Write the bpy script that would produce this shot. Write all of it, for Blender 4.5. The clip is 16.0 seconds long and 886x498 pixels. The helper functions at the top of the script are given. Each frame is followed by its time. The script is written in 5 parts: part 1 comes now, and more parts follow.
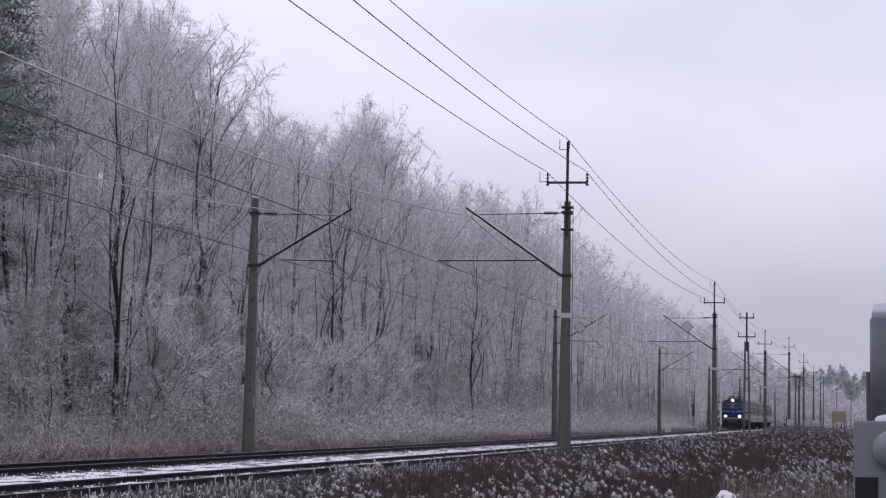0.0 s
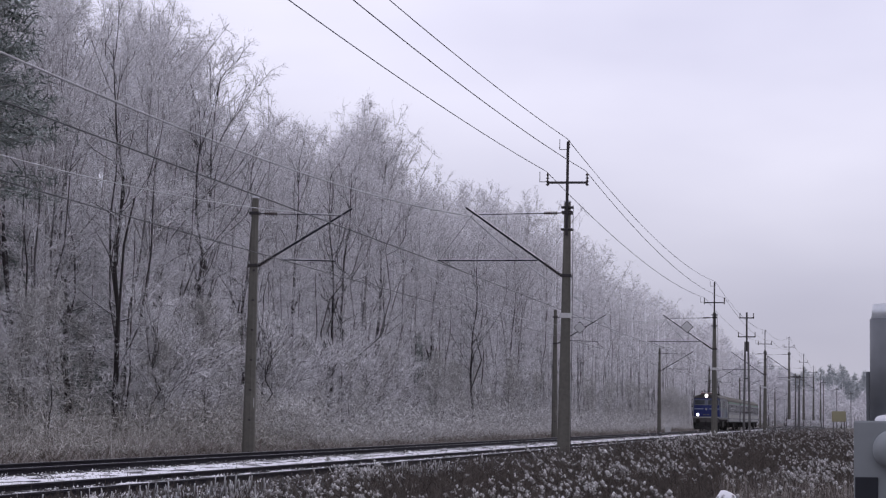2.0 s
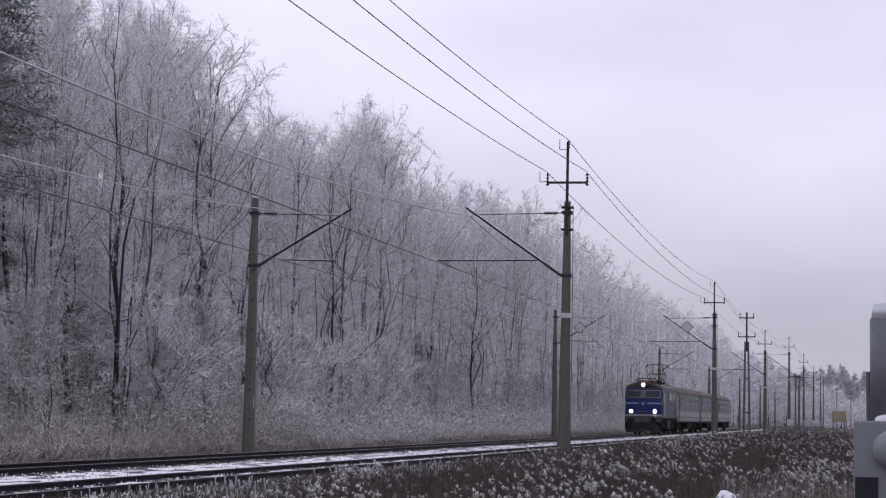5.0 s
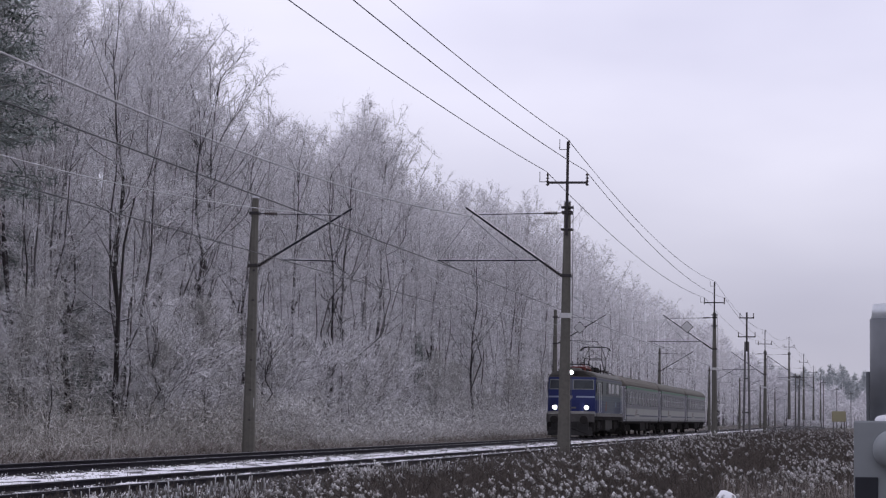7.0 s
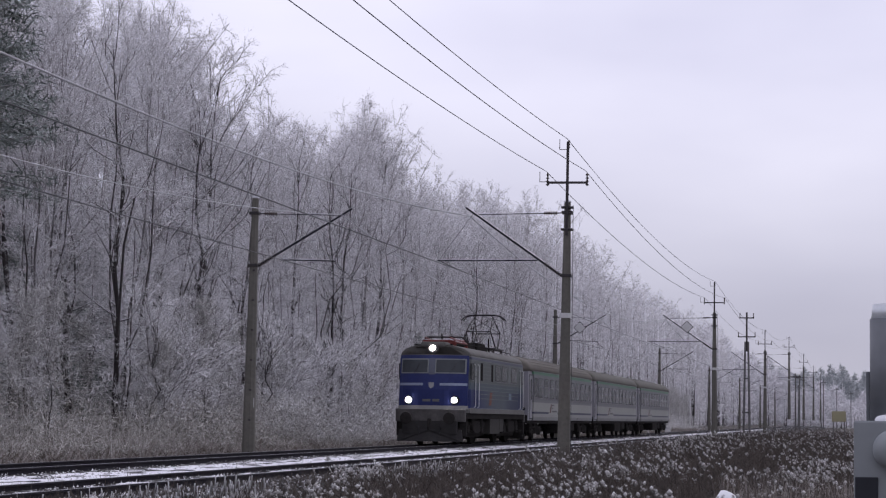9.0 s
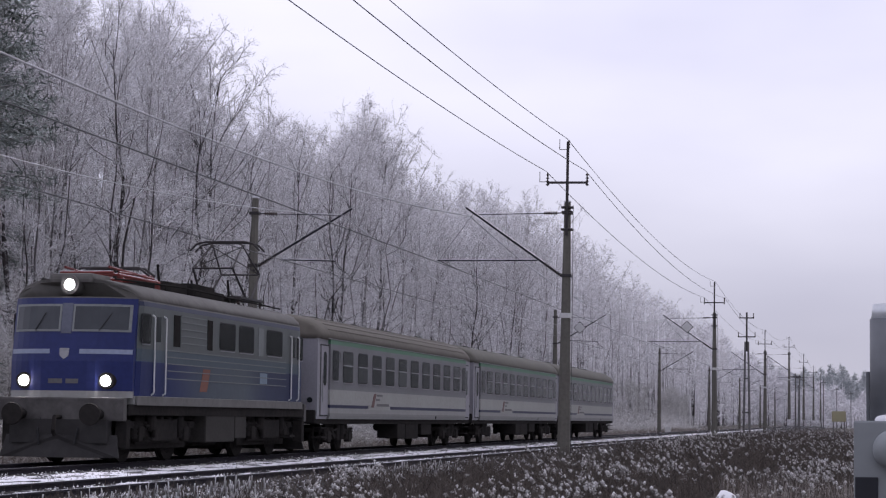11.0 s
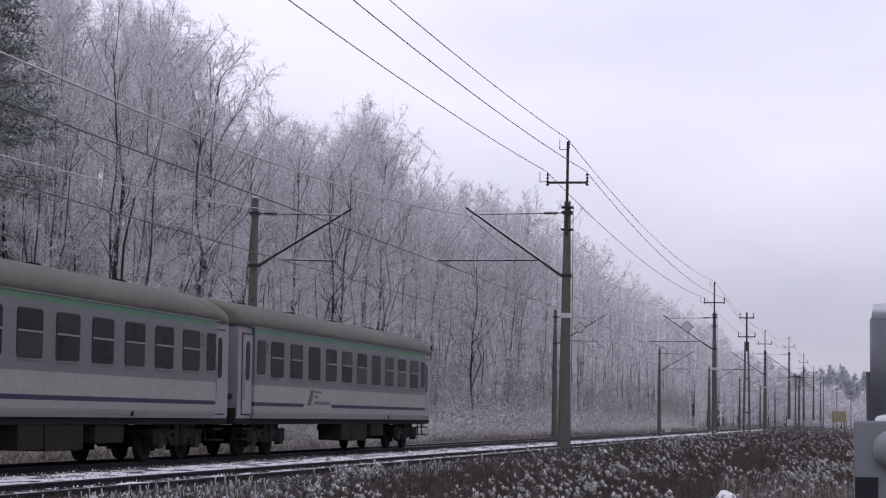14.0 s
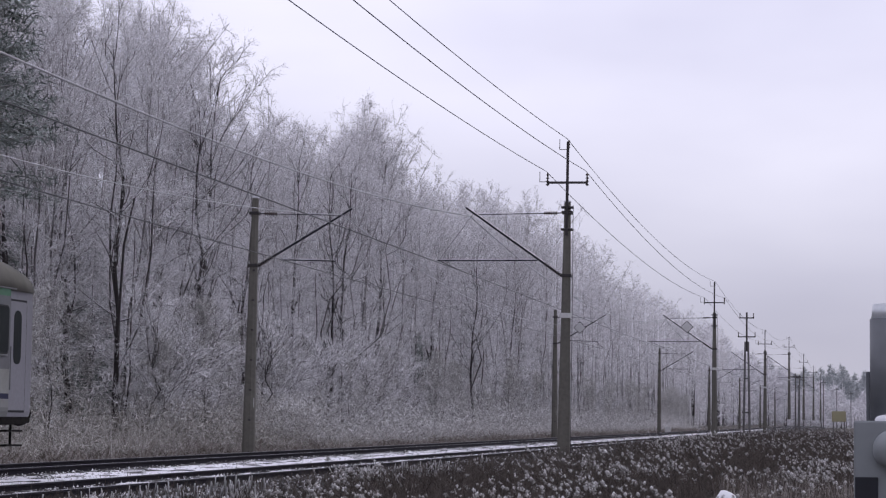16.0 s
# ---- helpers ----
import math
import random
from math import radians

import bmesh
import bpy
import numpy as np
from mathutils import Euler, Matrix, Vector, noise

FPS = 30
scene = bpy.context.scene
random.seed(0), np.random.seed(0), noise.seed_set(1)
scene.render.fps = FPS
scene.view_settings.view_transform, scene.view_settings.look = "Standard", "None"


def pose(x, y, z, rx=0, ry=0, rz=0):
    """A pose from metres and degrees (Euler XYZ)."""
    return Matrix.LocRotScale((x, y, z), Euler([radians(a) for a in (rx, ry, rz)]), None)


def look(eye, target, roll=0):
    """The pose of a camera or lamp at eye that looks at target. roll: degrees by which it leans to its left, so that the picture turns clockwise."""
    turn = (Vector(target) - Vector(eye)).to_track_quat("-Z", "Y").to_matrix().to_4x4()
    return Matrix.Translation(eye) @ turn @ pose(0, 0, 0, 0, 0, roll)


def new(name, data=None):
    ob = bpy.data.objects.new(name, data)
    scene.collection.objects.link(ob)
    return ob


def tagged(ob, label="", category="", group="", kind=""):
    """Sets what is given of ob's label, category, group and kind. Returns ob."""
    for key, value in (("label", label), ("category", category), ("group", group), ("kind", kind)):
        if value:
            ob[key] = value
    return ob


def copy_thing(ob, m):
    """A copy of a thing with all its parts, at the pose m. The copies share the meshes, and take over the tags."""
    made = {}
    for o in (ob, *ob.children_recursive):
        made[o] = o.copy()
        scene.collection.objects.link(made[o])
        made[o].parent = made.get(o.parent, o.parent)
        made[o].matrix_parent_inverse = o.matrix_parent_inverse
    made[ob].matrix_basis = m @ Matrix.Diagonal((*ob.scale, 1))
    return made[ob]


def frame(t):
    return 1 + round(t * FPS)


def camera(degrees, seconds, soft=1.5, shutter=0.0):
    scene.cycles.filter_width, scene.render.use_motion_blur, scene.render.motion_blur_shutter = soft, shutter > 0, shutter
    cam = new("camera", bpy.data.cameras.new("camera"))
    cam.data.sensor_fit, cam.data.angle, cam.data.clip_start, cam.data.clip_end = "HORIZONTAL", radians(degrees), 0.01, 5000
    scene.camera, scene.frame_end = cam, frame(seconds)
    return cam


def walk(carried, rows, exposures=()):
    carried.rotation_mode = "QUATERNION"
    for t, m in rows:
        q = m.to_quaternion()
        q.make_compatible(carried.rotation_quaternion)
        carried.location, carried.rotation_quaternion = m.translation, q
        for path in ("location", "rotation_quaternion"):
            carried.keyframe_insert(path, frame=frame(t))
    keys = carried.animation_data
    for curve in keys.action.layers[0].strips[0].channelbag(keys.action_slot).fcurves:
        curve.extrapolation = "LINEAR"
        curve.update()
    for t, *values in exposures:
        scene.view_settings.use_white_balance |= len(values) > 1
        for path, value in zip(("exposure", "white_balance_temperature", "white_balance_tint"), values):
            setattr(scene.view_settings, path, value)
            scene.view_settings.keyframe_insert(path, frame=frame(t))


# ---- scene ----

# ---- the camera and its place ----
EYE = (0.0, 0.0, 1.09)
YAW, PITCH, ROLL = radians(11.57), radians(4.70), 0.74
cam = camera(24.4, 16.0, soft=1.2)
AIM = (EYE[0] - math.sin(YAW) * math.cos(PITCH), EYE[1] + math.cos(YAW) * math.cos(PITCH), EYE[2] + math.sin(PITCH))
walk(cam, [(0.0, look(EYE, AIM, ROLL)), (16.0, look(EYE, AIM, ROLL))],
     exposures=[(0.0, 0.0), (9.2, 0.0), (11.5, 0.13), (14.0, 0.11), (16.0, 0.05)])

# ---- sky and sun ----
world = bpy.data.worlds.new("overcast_sky")
scene.world = world
world.use_nodes = True
wn, wl = world.node_tree.nodes, world.node_tree.links
wn.clear()
w_out = wn.new("ShaderNodeOutputWorld")
w_bg = wn.new("ShaderNodeBackground")
w_sky = wn.new("ShaderNodeTexSky")
w_sky.sky_type = "NISHITA"
w_sky.sun_disc = False
w_sky.sun_elevation, w_sky.sun_rotation = radians(24), radians(60)
w_tc = wn.new("ShaderNodeTexCoord")
w_map = wn.new("ShaderNodeMapping")
w_map.inputs["Scale"].default_value = (2.2, 2.2, 6.0)
w_noise = wn.new("ShaderNodeTexNoise")
w_noise.inputs["Scale"].default_value = 1.7
w_noise.inputs["Detail"].default_value = 4.0
w_noise.inputs["Roughness"].default_value = 0.45
w_ramp = wn.new("ShaderNodeValToRGB")
w_ramp.color_ramp.elements[0].position, w_ramp.color_ramp.elements[1].position = 0.28, 0.72
w_ramp.color_ramp.elements[0].color = (0.70, 0.69, 0.885, 1)
w_ramp.color_ramp.elements[1].color = (0.96, 0.94, 1.13, 1)
w_scale = wn.new("ShaderNodeMix")
w_scale.data_type, w_scale.blend_type = "RGBA", "MULTIPLY"
w_scale.inputs[0].default_value = 1.0
w_scale.inputs[7].default_value = (0.10, 0.10, 0.10, 1)
w_mix = wn.new("ShaderNodeMix")
w_mix.data_type = "RGBA"
w_mix.inputs[0].default_value = 0.95
wl.new(w_tc.outputs["Generated"], w_map.inputs["Vector"])
wl.new(w_map.outputs["Vector"], w_noise.inputs["Vector"])
wl.new(w_noise.outputs["Fac"], w_ramp.inputs["Fac"])
wl.new(w_sky.outputs["Color"], w_scale.inputs[6])
wl.new(w_scale.outputs[2], w_mix.inputs[6])
w_sep = wn.new("ShaderNodeSeparateXYZ")
wl.new(w_tc.outputs["Generated"], w_sep.inputs[0])
w_low = wn.new("ShaderNodeMapRange")
w_low.interpolation_type = "SMOOTHSTEP"
w_low.inputs["From Min"].default_value, w_low.inputs["From Max"].default_value = 0.0, 0.20
w_low.inputs["To Min"].default_value, w_low.inputs["To Max"].default_value = 0.60, 1.0
wl.new(w_sep.outputs["Z"], w_low.inputs["Value"])
w_dim = wn.new("ShaderNodeMix")
w_dim.data_type, w_dim.blend_type = "RGBA", "MULTIPLY"
w_dim.inputs[0].default_value = 1.0
wl.new(w_ramp.outputs["Color"], w_dim.inputs[6])
wl.new(w_low.outputs["Result"], w_dim.inputs[7])
wl.new(w_dim.outputs[2], w_mix.inputs[7])
wl.new(w_mix.outputs[2], w_bg.inputs["Color"])
wl.new(w_bg.outputs["Background"], w_out.inputs["Surface"])
w_bg.inputs["Strength"].default_value = 1.0
sun = new("sun", bpy.data.lights.new("sun", "SUN"))
sun.data.energy, sun.data.angle, sun.data.color = 0.35, radians(40), (1.0, 0.96, 0.92)
sun.matrix_world = look((10, 80, 70), (-20, 40, 0))


# ---- materials ----
def material(name, base, rough=0.8, metal=0.0, other=None, fine=14.0, coarse=1.3, bump=0.25, snow=0.0, island=None, ior=1.45, spec=0.5, each=None, bump_dist=0.01):
    """Two scales of noise between base and other; snow: share of white on faces that look up; island: second colour picked piece by piece."""
    m = bpy.data.materials.new(name)
    m.use_nodes = True
    n, l = m.node_tree.nodes, m.node_tree.links
    p = n["Principled BSDF"]
    p.inputs["Roughness"].default_value, p.inputs["Metallic"].default_value = rough, metal
    p.inputs["IOR"].default_value = ior
    p.inputs["Specular IOR Level"].default_value = spec
    tc = n.new("ShaderNodeTexCoord")
    n1, n2 = n.new("ShaderNodeTexNoise"), n.new("ShaderNodeTexNoise")
    n1.inputs["Scale"].default_value, n1.inputs["Detail"].default_value = fine, 5
    n2.inputs["Scale"].default_value, n2.inputs["Detail"].default_value = coarse, 3
    l.new(tc.outputs["Object"], n1.inputs["Vector"])
    l.new(tc.outputs["Object"], n2.inputs["Vector"])
    mul = n.new("ShaderNodeMath")
    mul.operation = "MULTIPLY_ADD"
    mul.inputs[1].default_value = 0.55
    l.new(n1.outputs["Fac"], mul.inputs[0])
    half = n.new("ShaderNodeMath")
    half.operation = "MULTIPLY"
    half.inputs[1].default_value = 0.45
    l.new(n2.outputs["Fac"], half.inputs[0])
    l.new(half.outputs[0], mul.inputs[2])
    ramp = n.new("ShaderNodeMapRange")
    ramp.inputs["From Min"].default_value, ramp.inputs["From Max"].default_value = 0.32, 0.68
    l.new(mul.outputs[0], ramp.inputs["Value"])
    mix = n.new("ShaderNodeMix")
    mix.data_type = "RGBA"
    mix.inputs[6].default_value = (*base, 1)
    mix.inputs[7].default_value = (*(other or [c * 0.7 for c in base]), 1)
    l.new(ramp.outputs["Result"], mix.inputs[0])
    colour = mix.outputs[2]
    if island:
        geo = n.new("ShaderNodeNewGeometry")
        mi = n.new("ShaderNodeMix")
        mi.data_type = "RGBA"
        mi.inputs[7].default_value = (*island, 1)
        l.new(geo.outputs["Random Per Island"], mi.inputs[0])
        l.new(colour, mi.inputs[6])
        colour = mi.outputs[2]
    if each:
        info = n.new("ShaderNodeObjectInfo")
        cube = n.new("ShaderNodeMath")
        cube.operation = "POWER"
        cube.inputs[1].default_value = 3.0
        l.new(info.outputs["Random"], cube.inputs[0])
        me = n.new("ShaderNodeMix")
        me.data_type = "RGBA"
        me.inputs[7].default_value = (*each, 1)
        l.new(cube.outputs[0], me.inputs[0])
        l.new(colour, me.inputs[6])
        colour = me.outputs[2]
    if snow:
        geo = n.new("ShaderNodeNewGeometry")
        sep = n.new("ShaderNodeSeparateXYZ")
        l.new(geo.outputs["Normal"], sep.inputs[0])
        add = n.new("ShaderNodeMath")
        add.operation = "ADD"
        l.new(sep.outputs["Z"], add.inputs[0])
        l.new(n1.outputs["Fac"], add.inputs[1])
        mr = n.new("ShaderNodeMapRange")
        mr.inputs["From Min"].default_value, mr.inputs["From Max"].default_value = 1.35 - snow, 1.55 - snow
        l.new(add.outputs[0], mr.inputs["Value"])
        ms = n.new("ShaderNodeMix")
        ms.data_type = "RGBA"
        ms.inputs[7].default_value = (0.82, 0.82, 0.85, 1)
        l.new(mr.outputs["Result"], ms.inputs[0])
        l.new(colour, ms.inputs[6])
        colour = ms.outputs[2]
    l.new(colour, p.inputs["Base Color"])
    if bump:
        b = n.new("ShaderNodeBump")
        b.inputs["Strength"].default_value, b.inputs["Distance"].default_value = bump, bump_dist
        l.new(n1.outputs["Fac"], b.inputs["Height"])
        l.new(b.outputs["Normal"], p.inputs["Normal"])
    return m


def banded(name, bands, rough=0.45, gap=None, fade=None):
    """Livery paint: bands are (height, colour) upwards; gap: (height0, height1, along0, along1, colour) leaves a stripe out;
    fade: (height0, height1, along points and colours) sets a stripe that changes along the side."""
    m = material(name, (0.9, 0.9, 0.9), rough, other=(0.70, 0.69, 0.665), fine=9, coarse=0.7, bump=0.04, spec=0.25)
    n, l = m.node_tree.nodes, m.node_tree.links
    p = n["Principled BSDF"]
    grime = p.inputs["Base Color"].links[0].from_socket
    tc = n.new("ShaderNodeTexCoord")
    sep = n.new("ShaderNodeSeparateXYZ")
    l.new(tc.outputs["Object"], sep.inputs[0])

    def ramp_on(socket, stops, span, constant=True):
        mr = n.new("ShaderNodeMapRange")
        mr.inputs["From Min"].default_value, mr.inputs["From Max"].default_value = 0, span
        l.new(socket, mr.inputs["Value"])
        r = n.new("ShaderNodeValToRGB")
        r.color_ramp.interpolation = "CONSTANT" if constant else "LINEAR"
        e = r.color_ramp.elements
        while len(e) < len(stops):
            e.new(0.5)
        for k, (h, c) in enumerate(stops):
            e[k].position, e[k].color = h / span, (*c, 1)
        l.new(mr.outputs["Result"], r.inputs["Fac"])
        return r.outputs["Color"]

    def inside(socket, a, b):
        c = n.new("ShaderNodeMath")
        c.operation = "COMPARE"
        c.inputs[1].default_value, c.inputs[2].default_value = (a + b) / 2, (b - a) / 2
        l.new(socket, c.inputs[0])
        return c.outputs[0]

    def both(a, b):
        c = n.new("ShaderNodeMath")
        c.operation = "MULTIPLY"
        l.new(a, c.inputs[0])
        l.new(b, c.inputs[1])
        return c.outputs[0]

    def over(under, fac, top=None, socket=None):
        x = n.new("ShaderNodeMix")
        x.data_type = "RGBA"
        l.new(fac, x.inputs[0])
        l.new(under, x.inputs[6])
        if socket:
            l.new(socket, x.inputs[7])
        else:
            x.inputs[7].default_value = (*top, 1)
        return x.outputs[2]

    colour = ramp_on(sep.outputs["Z"], bands, 5.0)
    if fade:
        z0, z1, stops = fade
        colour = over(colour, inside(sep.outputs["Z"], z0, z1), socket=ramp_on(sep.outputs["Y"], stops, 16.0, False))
    if gap:
        z0, z1, y0, y1, c = gap
        colour = over(colour, both(inside(sep.outputs["Z"], z0, z1), inside(sep.outputs["Y"], y0, y1)), c)
    x = n.new("ShaderNodeMix")
    x.data_type, x.blend_type = "RGBA", "MULTIPLY"
    x.inputs[0].default_value = 1.0
    l.new(colour, x.inputs[6])
    l.new(grime, x.inputs[7])
    l.new(x.outputs[2], p.inputs["Base Color"])
    return m


def glowing(name, colour, strength):
    m = bpy.data.materials.new(name)
    m.use_nodes = True
    p = m.node_tree.nodes["Principled BSDF"]
    p.inputs["Base Color"].default_value = (0.9, 0.9, 0.9, 1)
    p.inputs["Emission Color"].default_value = (*colour, 1)
    p.inputs["Emission Strength"].default_value = strength
    return m


CONCRETE = material("weathered_concrete", (0.155, 0.147, 0.128), 0.9, other=(0.10, 0.095, 0.083), fine=10, coarse=0.9, bump=0.3)
STEEL_DARK = material("dark_steel", (0.030, 0.030, 0.036), 0.6, 0.3, other=(0.055, 0.045, 0.04), fine=30, bump=0.1)
STEEL_ARM = material("cantilever_steel", (0.035, 0.035, 0.042), 0.6, 0.3, fine=30, bump=0.1, snow=0.35)
WIRE = material("wire_copper", (0.10, 0.10, 0.105), 0.6, 0.4, fine=20, bump=0)
WIRE_FROST = material("wire_frosted", (0.60, 0.60, 0.62), 0.8, 0.0, other=(0.34, 0.34, 0.35), fine=20, bump=0)
PORCELAIN = material("brown_porcelain", (0.05, 0.035, 0.03), 0.3, bump=0)
WHITE_PAINT = material("white_paint", (0.66, 0.66, 0.66), 0.6, other=(0.5, 0.5, 0.49), bump=0.05)
YELLOW_PAINT = material("yellow_paint", (0.36, 0.33, 0.20), 0.7, other=(0.30, 0.28, 0.18), bump=0.05)
RAIL_RUST = material("rail_rust", (0.022, 0.019, 0.026), 0.7, 0.0, other=(0.013, 0.012, 0.018), fine=20, bump=0.2, spec=0.2)
RAIL_HEAD = material("rail_running_surface", (0.25, 0.25, 0.27), 0.3, 0.9, bump=0)
BALLAST = material("snowy_ballast", (0.030, 0.027, 0.027), 0.95, other=(0.014, 0.013, 0.014), fine=9, coarse=0.8, bump=0.8, snow=-0.23, bump_dist=0.05)
STONES = material("ballast_stones", (0.045, 0.041, 0.04), 0.95, other=(0.02, 0.018, 0.018), fine=3, bump=0, snow=0.02)
SLEEPER = material("sleeper_concrete", (0.18, 0.17, 0.16), 0.9, bump=0.3, snow=0.42)
GROUND = material("rough_winter_ground", (0.060, 0.047, 0.034), 0.95, other=(0.03, 0.024, 0.019), fine=3.2, coarse=0.35, bump=0.7, snow=-0.22, bump_dist=0.06)
BARK = material("dark_bark", (0.055, 0.048, 0.046), 0.95, other=(0.022, 0.019, 0.02), fine=9, coarse=1.2, bump=0.6, snow=0.12)
BARK_GREY = material("frosted_grey_bark", (0.17, 0.16, 0.16), 0.95, other=(0.05, 0.045, 0.045), fine=4, coarse=0.8, bump=0.5, snow=0.15)
BARK_BIRCH = material("birch_bark", (0.46, 0.45, 0.45), 0.85, other=(0.10, 0.09, 0.09), fine=5, coarse=1.0, bump=0.4, snow=0.1)
LIMB = material("snowy_limb_bark", (0.47, 0.455, 0.455), 0.95, other=(0.22, 0.206, 0.204), fine=12, bump=0.2, snow=0.55)
DARK_LIMB = material("dark_snow_lined_limb", (0.085, 0.076, 0.074), 0.95, other=(0.04, 0.036, 0.036), fine=9, bump=0.2, snow=0.50)
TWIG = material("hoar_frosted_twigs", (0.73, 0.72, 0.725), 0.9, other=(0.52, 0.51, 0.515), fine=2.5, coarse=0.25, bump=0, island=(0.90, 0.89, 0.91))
# Darker than TWIG: shade low in the wood is put into this colour.
TWIG_SHADED = material("hoar_frosted_shaded_brush", (0.19, 0.184, 0.165), 0.9, other=(0.07, 0.066, 0.057), fine=2.5, coarse=0.25, bump=0, island=(0.90, 0.89, 0.88))
BANK_BRUSH = material("frosted_bank_brush", (0.20, 0.185, 0.15), 0.9, other=(0.085, 0.075, 0.058), fine=2.5, coarse=0.25, bump=0, island=(0.74, 0.72, 0.69))
FROST_BRUSH = material("hoar_white_brush", (0.46, 0.45, 0.43), 0.9, other=(0.22, 0.21, 0.195), fine=2.5, coarse=0.25, bump=0, island=(0.90, 0.89, 0.89))
NEEDLES = material("frosted_pine_needles", (0.06, 0.082, 0.066), 0.8, other=(0.032, 0.046, 0.038), fine=3, bump=0, island=(0.42, 0.46, 0.44))
DARK_PINE = material("dark_pine_needles", (0.035, 0.052, 0.036), 0.9, other=(0.02, 0.032, 0.024), fine=3, bump=0, island=(0.16, 0.18, 0.17))
WEED = material("dead_weed_stalks", (0.026, 0.019, 0.017), 0.9, other=(0.014, 0.011, 0.010), fine=3, coarse=0.3, bump=0, island=(0.095, 0.078, 0.066))
# The bluish tint of distant haze is put into the needle colour.
FAR_PINE = material("distant_hazed_frosted_conifers", (0.30, 0.325, 0.335), 0.9, other=(0.20, 0.22, 0.225), fine=0.5, coarse=0.1, bump=0, island=(0.55, 0.57, 0.58))
# Frosted twigs whose colour also carries the paleness of far mist.
FAR_FROST_HAZE = material("distant_haze_pale_frost", (0.62, 0.61, 0.63), 0.9, other=(0.45, 0.445, 0.46), fine=0.5, coarse=0.1, bump=0, island=(0.88, 0.87, 0.89))
WEED_HEAD = material("frosted_seed_heads", (0.25, 0.232, 0.215), 0.95, other=(0.11, 0.097, 0.085), fine=9, coarse=0.5, bump=0, island=(0.80, 0.79, 0.79), snow=-0.1)
STRAW = material("dry_straw_grass", (0.10, 0.073, 0.052), 0.9, other=(0.05, 0.037, 0.028), fine=2, coarse=0.3, bump=0, island=(0.34, 0.315, 0.30))
SNOW = material("fresh_snow", (0.85, 0.85, 0.88), 0.9, other=(0.78, 0.78, 0.82), fine=20, bump=0.4)

WHITE_LIVERY, GREY_LIVERY = (0.352, 0.356, 0.340), (0.190, 0.191, 0.205)
COACH_SIDE = banded("coach_livery", [(0, (0.22, 0.222, 0.22)), (1.16, (0.31, 0.312, 0.305)), (1.31, (0.026, 0.028, 0.072)), (1.41, WHITE_LIVERY), (1.86, GREY_LIVERY), (3.21, (0.095, 0.23, 0.14))],
                    gap=(1.30, 1.42, 6.45, 9.55, WHITE_LIVERY))
COACH_ROOF = material("dirty_coach_roof", (0.135, 0.122, 0.102), 0.85, other=(0.095, 0.086, 0.074), fine=5, coarse=0.35, bump=0.1)
COACH_ROOF_GREY = material("grey_coach_roof", (0.126, 0.121, 0.100), 0.85, other=(0.085, 0.08, 0.07), fine=3, coarse=0.25, bump=0.1)
DOOR_GREY = material("grey_door_paint", (0.265, 0.26, 0.285), 0.5, other=(0.21, 0.205, 0.225), bump=0.05)
RUBBER = material("black_rubber", (0.02, 0.02, 0.022), 0.8, bump=0.2)
UNDER = material("sooty_underframe", (0.019, 0.018, 0.018), 0.95, other=(0.034, 0.031, 0.029), fine=9, coarse=1, bump=0.3, ior=1.2, spec=0.12)
# Colour that differs pane by pane stands in for curtains and reflections.
GLASS = material("dark_coach_glass", (0.014, 0.017, 0.018), 0.22, other=(0.034, 0.038, 0.039), fine=1.6, coarse=0.9, bump=0, ior=1.16, each=(0.07, 0.076, 0.077))
CAB_GLASS = material("dark_machine_room_glass", (0.008, 0.009, 0.010), 0.15, other=(0.016, 0.018, 0.018), fine=1.2, bump=0, ior=1.25)
# The sky's reflection is put into the pane colour as lighter grey.
SCREEN_GLASS = material("sky_reflection_grey_glass", (0.035, 0.040, 0.046), 0.15, other=(0.07, 0.076, 0.084), fine=1.2, coarse=0.6, bump=0, ior=1.3)
FRAME_GREY = material("window_frame_alloy", (0.28, 0.28, 0.29), 0.4, 0.3, bump=0)
# Timber colour lightened to carry the haze over far poles.
POLE_WOOD = material("haze_paled_pole_timber", (0.17, 0.165, 0.165), 0.9, other=(0.11, 0.105, 0.105), fine=6, bump=0.2)
SCREEN_FRAME = material("dull_screen_frame", (0.10, 0.11, 0.15), 0.5, bump=0)
FLASH_PAINT = material("pale_blue_flash", (0.26, 0.30, 0.40), 0.5, bump=0)
CLASS_PAINT = material("dark_class_number", (0.03, 0.03, 0.035), 0.6, bump=0)
DARK_RED = material("faded_red_paint", (0.13, 0.06, 0.058), 0.6, bump=0)
BEAD = material("pale_bead_paint", (0.20, 0.215, 0.215), 0.6, bump=0)
GREY_BAR = material("grey_lettering", (0.12, 0.116, 0.12), 0.6, bump=0)
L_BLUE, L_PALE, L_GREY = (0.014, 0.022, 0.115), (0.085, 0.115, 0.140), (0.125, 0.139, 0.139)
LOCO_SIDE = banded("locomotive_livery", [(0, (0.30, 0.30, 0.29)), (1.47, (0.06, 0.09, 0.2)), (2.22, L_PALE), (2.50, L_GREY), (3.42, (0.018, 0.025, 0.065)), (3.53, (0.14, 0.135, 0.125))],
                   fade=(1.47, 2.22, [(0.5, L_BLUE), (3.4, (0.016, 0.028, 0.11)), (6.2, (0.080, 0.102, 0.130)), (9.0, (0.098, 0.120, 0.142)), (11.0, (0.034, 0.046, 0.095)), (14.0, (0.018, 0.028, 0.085))]))
